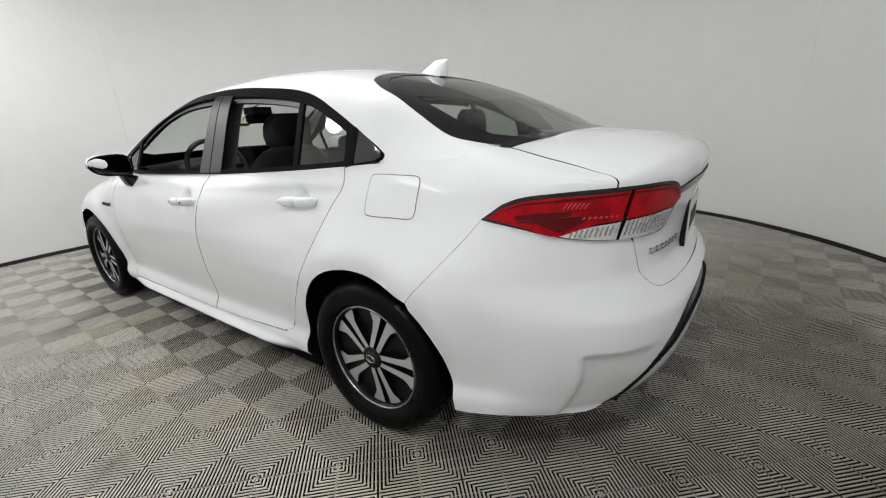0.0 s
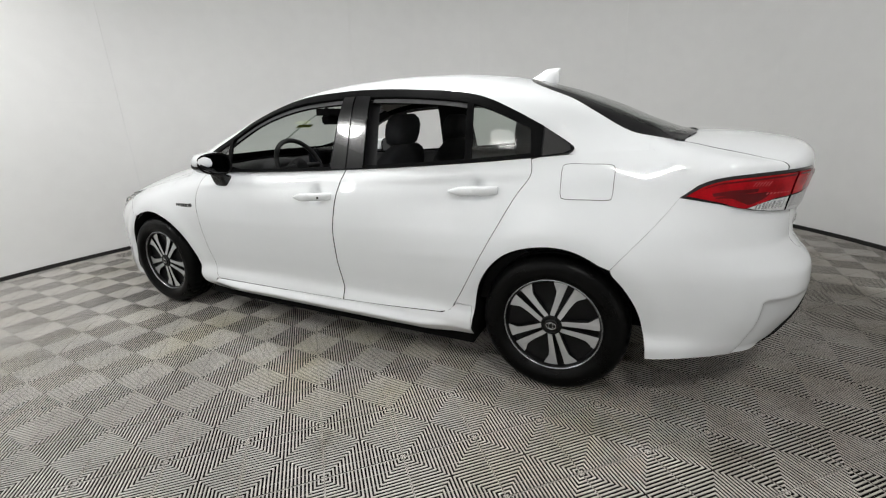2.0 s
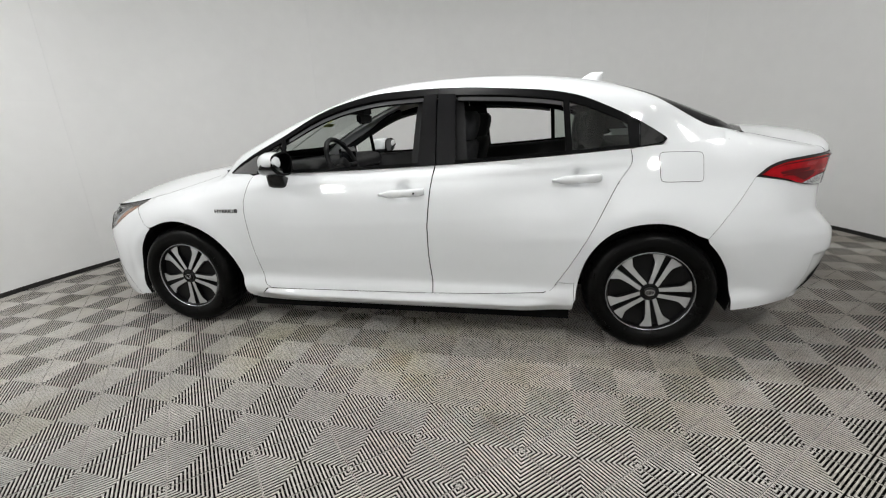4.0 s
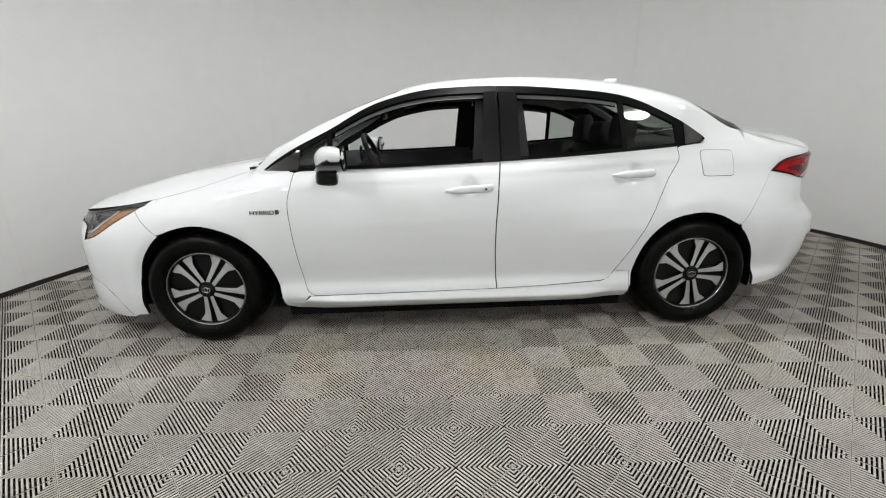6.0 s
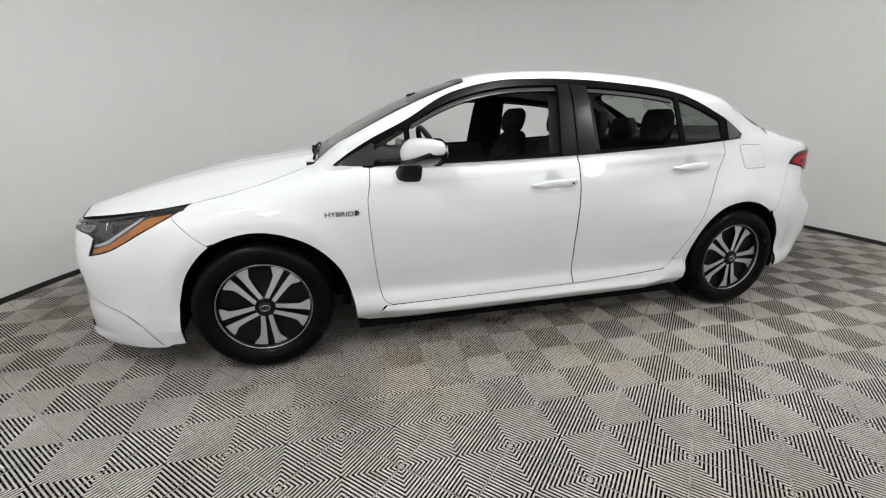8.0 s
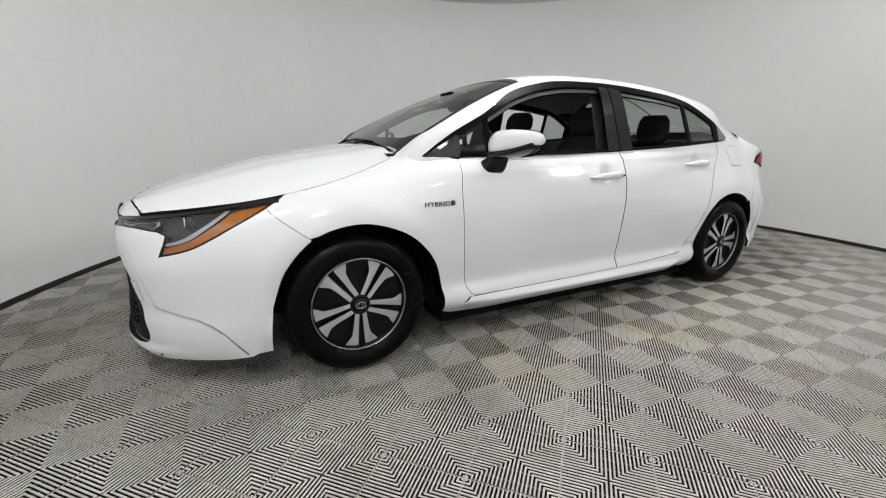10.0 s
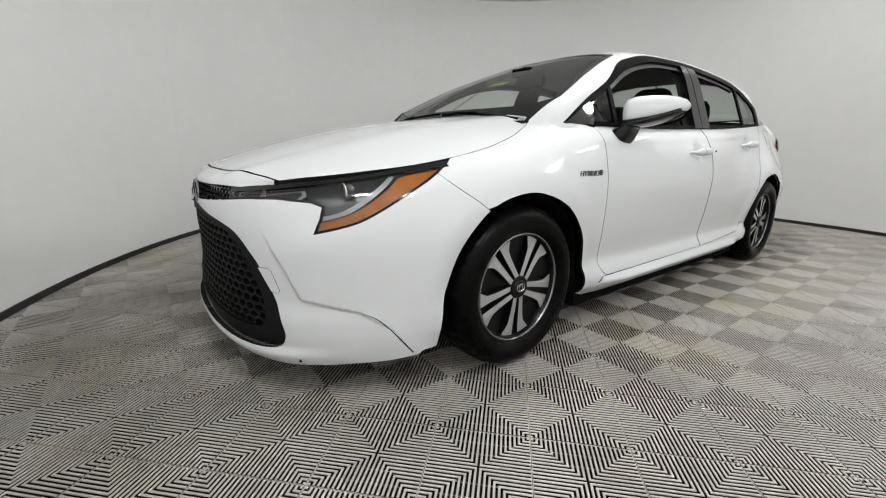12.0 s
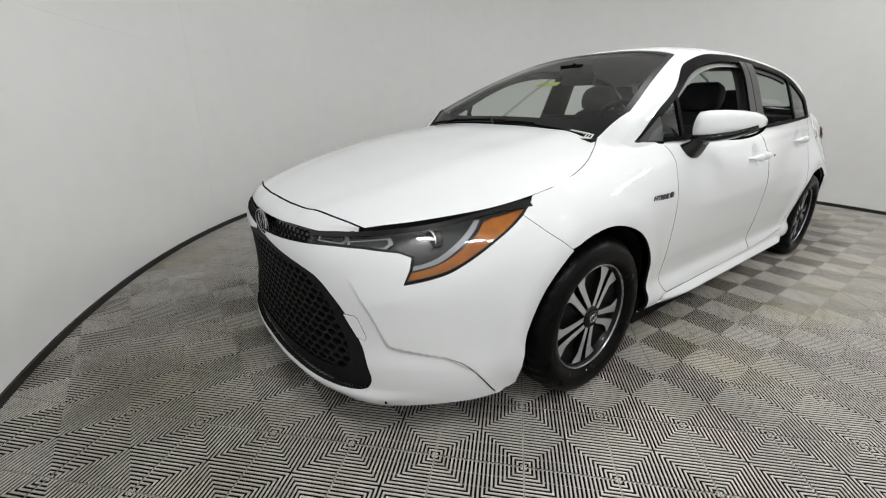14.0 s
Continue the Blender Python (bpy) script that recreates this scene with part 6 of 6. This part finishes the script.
bm.faces.new(rings[-1])
part("fin_antenna", bm, PAINT, car, "white shark-fin antenna", smooth=True)

# ---- cabin interior ----
lining = Shell()
outl = [(x, s_at_y(x, y)) for x, y in [(-0.31, 0.44)] + WS_TOP] + [(x, SECTION) for x in np.linspace(-0.15, 1.0, 10)] + [(x, s_at_y(x, y)) for x, y in BL_TOP[:-3]] + [(x, s_at_z(x, dt(x) + 0.004)) for x in np.linspace(1.15, -0.30, 18)]
lining.add(outl, cabin, 0.07, gap=0.0, flange=0.0, lift=-0.028)
lining.mirror()
lining.done("roof_lining", (LINING,), car, "grey roof lining", weld=True)
for pts in ([(0.15, 1.32), (0.40, 1.315), (0.43, 0.95), (0.12, 0.95)], [(-0.95, 0.95), (-0.60, 1.125), (-0.44, 1.22), (-0.30, 1.275), (-0.30, 1.31), (-0.45, 1.262), (-0.64, 1.155), (-0.97, 0.97)], [(1.02, 1.27), (1.20, 1.19), (1.36, 1.08), (1.50, 1.09), (1.42, 1.18), (1.22, 1.29)]):
    zone(Shell(), pts, -0.035, 0.0, 0.05).done("pillar_trim", (DASH,), car, "dark inner pillar trim", sides=BOTH)
for side in BOTH:
    for d, x0, x1 in ((doors_front, -0.80, 0.255), (doors_rear, 0.27, 1.20)):
        bm = bmesh.new()
        rows = []
        for x in np.linspace(x0, x1, 9):
            zt = belt_z(x) + 0.006
            rows.append([bm.verts.new((x, side * y, z)) for y, z in ((0.742, zt - 0.004), (0.700, zt), (0.672, zt - 0.02), (0.665, zt - 0.14), (0.640, zt - 0.20), (0.650, zt - 0.27), (0.69, 0.33))])
        for a, b in zip(rows, rows[1:]):
            for i in range(6):
                bm.faces.new((a[i], a[i + 1], b[i + 1], b[i]))
        part("inner_panel", bm, DASH, d[0 if side < 0 else 1], "black inner door panel", smooth=True)


def loft_box(bm, sections, sq=0.55, n=24):
    """A padded body through sections of centre, half width (y), half depth (x) and lean."""
    rings = []
    for cx, cy, cz, rx, ry in sections:
        ring = []
        for i in range(n):
            a = 2 * math.pi * i / n
            ca, sa = math.cos(a), math.sin(a)
            ring.append(bm.verts.new((cx + math.copysign(abs(ca) ** sq, ca) * rx, cy + math.copysign(abs(sa) ** sq, sa) * ry, cz)))
        rings.append(ring)
    for r0, r1 in zip(rings, rings[1:]):
        for i in range(n):
            bm.faces.new((r0[i], r0[(i + 1) % n], r1[(i + 1) % n], r1[i]))
    bm.faces.new(rings[0])
    bm.faces.new(rings[-1])


for cy in (-0.37, 0.37):
    seat = new("front_seat")
    seat.parent = car
    seat.empty_display_size = 0.1
    tagged(seat, "dark grey cloth front seat")
    bm = bmesh.new()
    loft_box(bm, [(-0.02, cy, 0.42, 0.24, 0.23), (-0.02, cy, 0.50, 0.26, 0.25), (-0.02, cy, 0.56, 0.25, 0.24), (-0.02, cy, 0.58, 0.21, 0.20)])
    part("cushion", bm, FABRIC, seat, smooth=True)
    bm = bmesh.new()
    loft_box(bm, [(0.22, cy, 0.50, 0.06, 0.20), (0.25, cy, 0.60, 0.075, 0.245), (0.30, cy, 0.75, 0.075, 0.255), (0.345, cy, 0.90, 0.065, 0.245), (0.375, cy, 0.99, 0.058, 0.215), (0.395, cy, 1.04, 0.048, 0.165), (0.400, cy, 1.065, 0.030, 0.11)])
    part("backrest", bm, FABRIC, seat, smooth=True)
    bm = bmesh.new()
    loft_box(bm, [(0.375, cy, 1.055, 0.030, 0.085), (0.378, cy, 1.075, 0.050, 0.120), (0.385, cy, 1.12, 0.060, 0.132), (0.395, cy, 1.17, 0.062, 0.128), (0.402, cy, 1.205, 0.055, 0.108), (0.405, cy, 1.228, 0.035, 0.075)])
    part("headrest", bm, FABRIC_MID, seat, smooth=True)
    bm = bmesh.new()
    loft_box(bm, [(0.195, cy, 0.60, 0.035, 0.13), (0.245, cy, 0.75, 0.04, 0.14), (0.29, cy, 0.90, 0.035, 0.13), (0.32, cy, 0.97, 0.025, 0.11)])
    part("insert", bm, FABRIC_MID, seat, "lighter grey seat insert", smooth=True)
bench = new("rear_bench")
bench.parent = car
bench.empty_display_size = 0.1
tagged(bench, "dark grey cloth rear bench")
bm = bmesh.new()
loft_box(bm, [(0.86, 0, 0.38, 0.24, 0.62), (0.86, 0, 0.50, 0.27, 0.645), (0.86, 0, 0.545, 0.25, 0.62)], 0.35)
part("cushion", bm, FABRIC, bench, smooth=True)
bm = bmesh.new()
loft_box(bm, [(1.06, 0, 0.48, 0.08, 0.60), (1.09, 0, 0.62, 0.09, 0.64), (1.14, 0, 0.82, 0.085, 0.64), (1.18, 0, 0.98, 0.06, 0.60), (1.19, 0, 1.02, 0.04, 0.56)], 0.35)
part("backrest", bm, FABRIC, bench, smooth=True)
for cy, hh in ((-0.34, 0.0), (0.34, 0.0), (0.0, -0.05)):
    bm = bmesh.new()
    loft_box(bm, [(1.10, cy, 1.00, 0.035, 0.085), (1.10, cy, 1.03, 0.048, 0.115), (1.105, cy, 1.10 + hh * 0.6, 0.052, 0.122), (1.11, cy, 1.17 + hh, 0.046, 0.112), (1.11, cy, 1.205 + hh, 0.028, 0.085)])
    part("headrest", bm, FABRIC_MID, bench, smooth=True)
bm = bmesh.new()
rows = []
for y in np.linspace(-1, 1, 9):
    rows.append([bm.verts.new((x, y * w, z)) for x, w, z in ((1.20, 0.68, 0.99), (1.25, 0.68, 1.020), (1.45, 0.64, 1.022), (1.65, 0.57, 1.025), (1.78, 0.48, 1.03))])
for a, b in zip(rows, rows[1:]):
    for i in range(4):
        bm.faces.new((a[i], a[i + 1], b[i + 1], b[i]))
part("parcel_shelf", bm, DASH, car, "dark rear parcel shelf", smooth=True)
bm = bmesh.new()
rows = []
for y in np.linspace(-0.70, 0.70, 15):
    hood_up = 0.028 * gauss(y, -0.36, 0.17)
    rows.append([bm.verts.new((x, y, z)) for x, z in ((-1.02, 0.93), (-0.86, 0.955 + 0.5 * hood_up), (-0.66, 0.962 + hood_up), (-0.58, 0.945 + hood_up), (-0.55, 0.90), (-0.575, 0.84), (-0.56, 0.72), (-0.60, 0.60), (-0.80, 0.50))])
for a, b in zip(rows, rows[1:]):
    for i in range(8):
        bm.faces.new((a[i], a[i + 1], b[i + 1], b[i]))
dash = part("dashboard", bm, DASH, car, "black dashboard", smooth=True)
bm = bmesh.new()
box(bm, -0.575, -0.555, -0.13, 0.13, 0.895, 1.030)
bmesh.ops.bevel(bm, geom=list(bm.edges), offset=0.006, segments=2, affect="EDGES")
part("screen", bm, SCREEN, dash, "dark upright dash screen")
bm = bmesh.new()
box(bm, -0.556, -0.545, 0.16, 0.68, 0.862, 0.872)
box(bm, -0.556, -0.545, -0.68, -0.16, 0.862, 0.872)
part("dash_strip", bm, CHROME, dash, "thin satin dash strip")
bm = bmesh.new()
box(bm, -0.55, 0.30, -0.10, 0.10, 0.30, 0.60)
box(bm, -0.05, 0.28, -0.09, 0.09, 0.58, 0.68)
bmesh.ops.bevel(bm, geom=list(bm.edges), offset=0.02, segments=2, affect="EDGES")
part("centre_console", bm, DASH, car, "black centre console")
steer = Matrix.Translation((-0.43, -0.36, 0.93)) @ Matrix.Rotation(math.radians(66), 4, "Y")
bm = bmesh.new()
tube(bm, [steer @ Vector((0.185 * math.cos(a), 0.185 * math.sin(a), 0)) for a in np.linspace(0, 2 * math.pi, 49)], 0.0155, 10, caps=False)
wheel_ob = part("steering_wheel", bm, DASH, car, "black three-spoke steering wheel", smooth=True)
bm = bmesh.new()
for a in (0.0, math.pi * 0.5, math.pi * 1.5):
    tube(bm, [steer @ Vector((r * math.cos(a), r * math.sin(a), -0.012 + 0.012 * r / 0.18)) for r in (0.03, 0.10, 0.18)], [0.030, 0.018, 0.014], 8)
part("spokes", bm, DASH, wheel_ob, smooth=True)
bm = bmesh.new()
tube(bm, [steer @ Vector((0, 0, z)) for z in (-0.22, -0.10, -0.04, 0.012, 0.02)], [0.045, 0.05, 0.062, 0.058, 0.04], 18)
part("airbag_pad", bm, GRAIN_BLACK, wheel_ob, smooth=True)
bm = bmesh.new()
box(bm, -0.425, -0.395, -0.118, 0.118, 1.192, 1.258)
bmesh.ops.bevel(bm, geom=list(bm.edges), offset=0.012, segments=3, affect="EDGES")
tube(bm, [(-0.41, 0, 1.25), (-0.43, 0, 1.29), (-0.47, 0, 1.305)], 0.009, 8)
part("rear_view_mirror", bm, SATIN_BLACK, car, "black interior mirror", smooth=False)
bm = bmesh.new()
box(bm, -0.5, -0.38, -0.07, 0.07, 1.255, 1.300)
part("sensor_cover", bm, SATIN_BLACK, car, "black sensor cover behind the windscreen")


def decal(name, x0, x1, y0, y1, mat, label, lift=-0.012, parent=None):
    bm = bmesh.new()
    grid = []
    for x in np.linspace(x0, x1, 4):
        grid.append([bm.verts.new(Vector((cabin(x, s_at_y(x, abs(y))).x, y, cabin(x, s_at_y(x, abs(y))).z + lift))) for y in np.linspace(y0, y1, 7)])
    for a, b in zip(grid, grid[1:]):
        for i in range(6):
            bm.faces.new((a[i], a[i + 1], b[i + 1], b[i]))
    return part(name, bm, mat, parent or windscreen, label)


decal("yellow_sticker", -0.708, -0.668, -0.078, 0.072, STICKER_YELLOW, "yellow paper sticker behind the windscreen", -0.022)
decal("white_sticker", -1.092, -1.066, -0.575, -0.458, STICKER_WHITE, "white stock label with plain dark bars", 0.004)
for k in range(8):
    decal("label_bar", -1.086, -1.072, -0.570 + 0.0138 * k, -0.561 + 0.0138 * k, INK, "plain dark bar", 0.006)
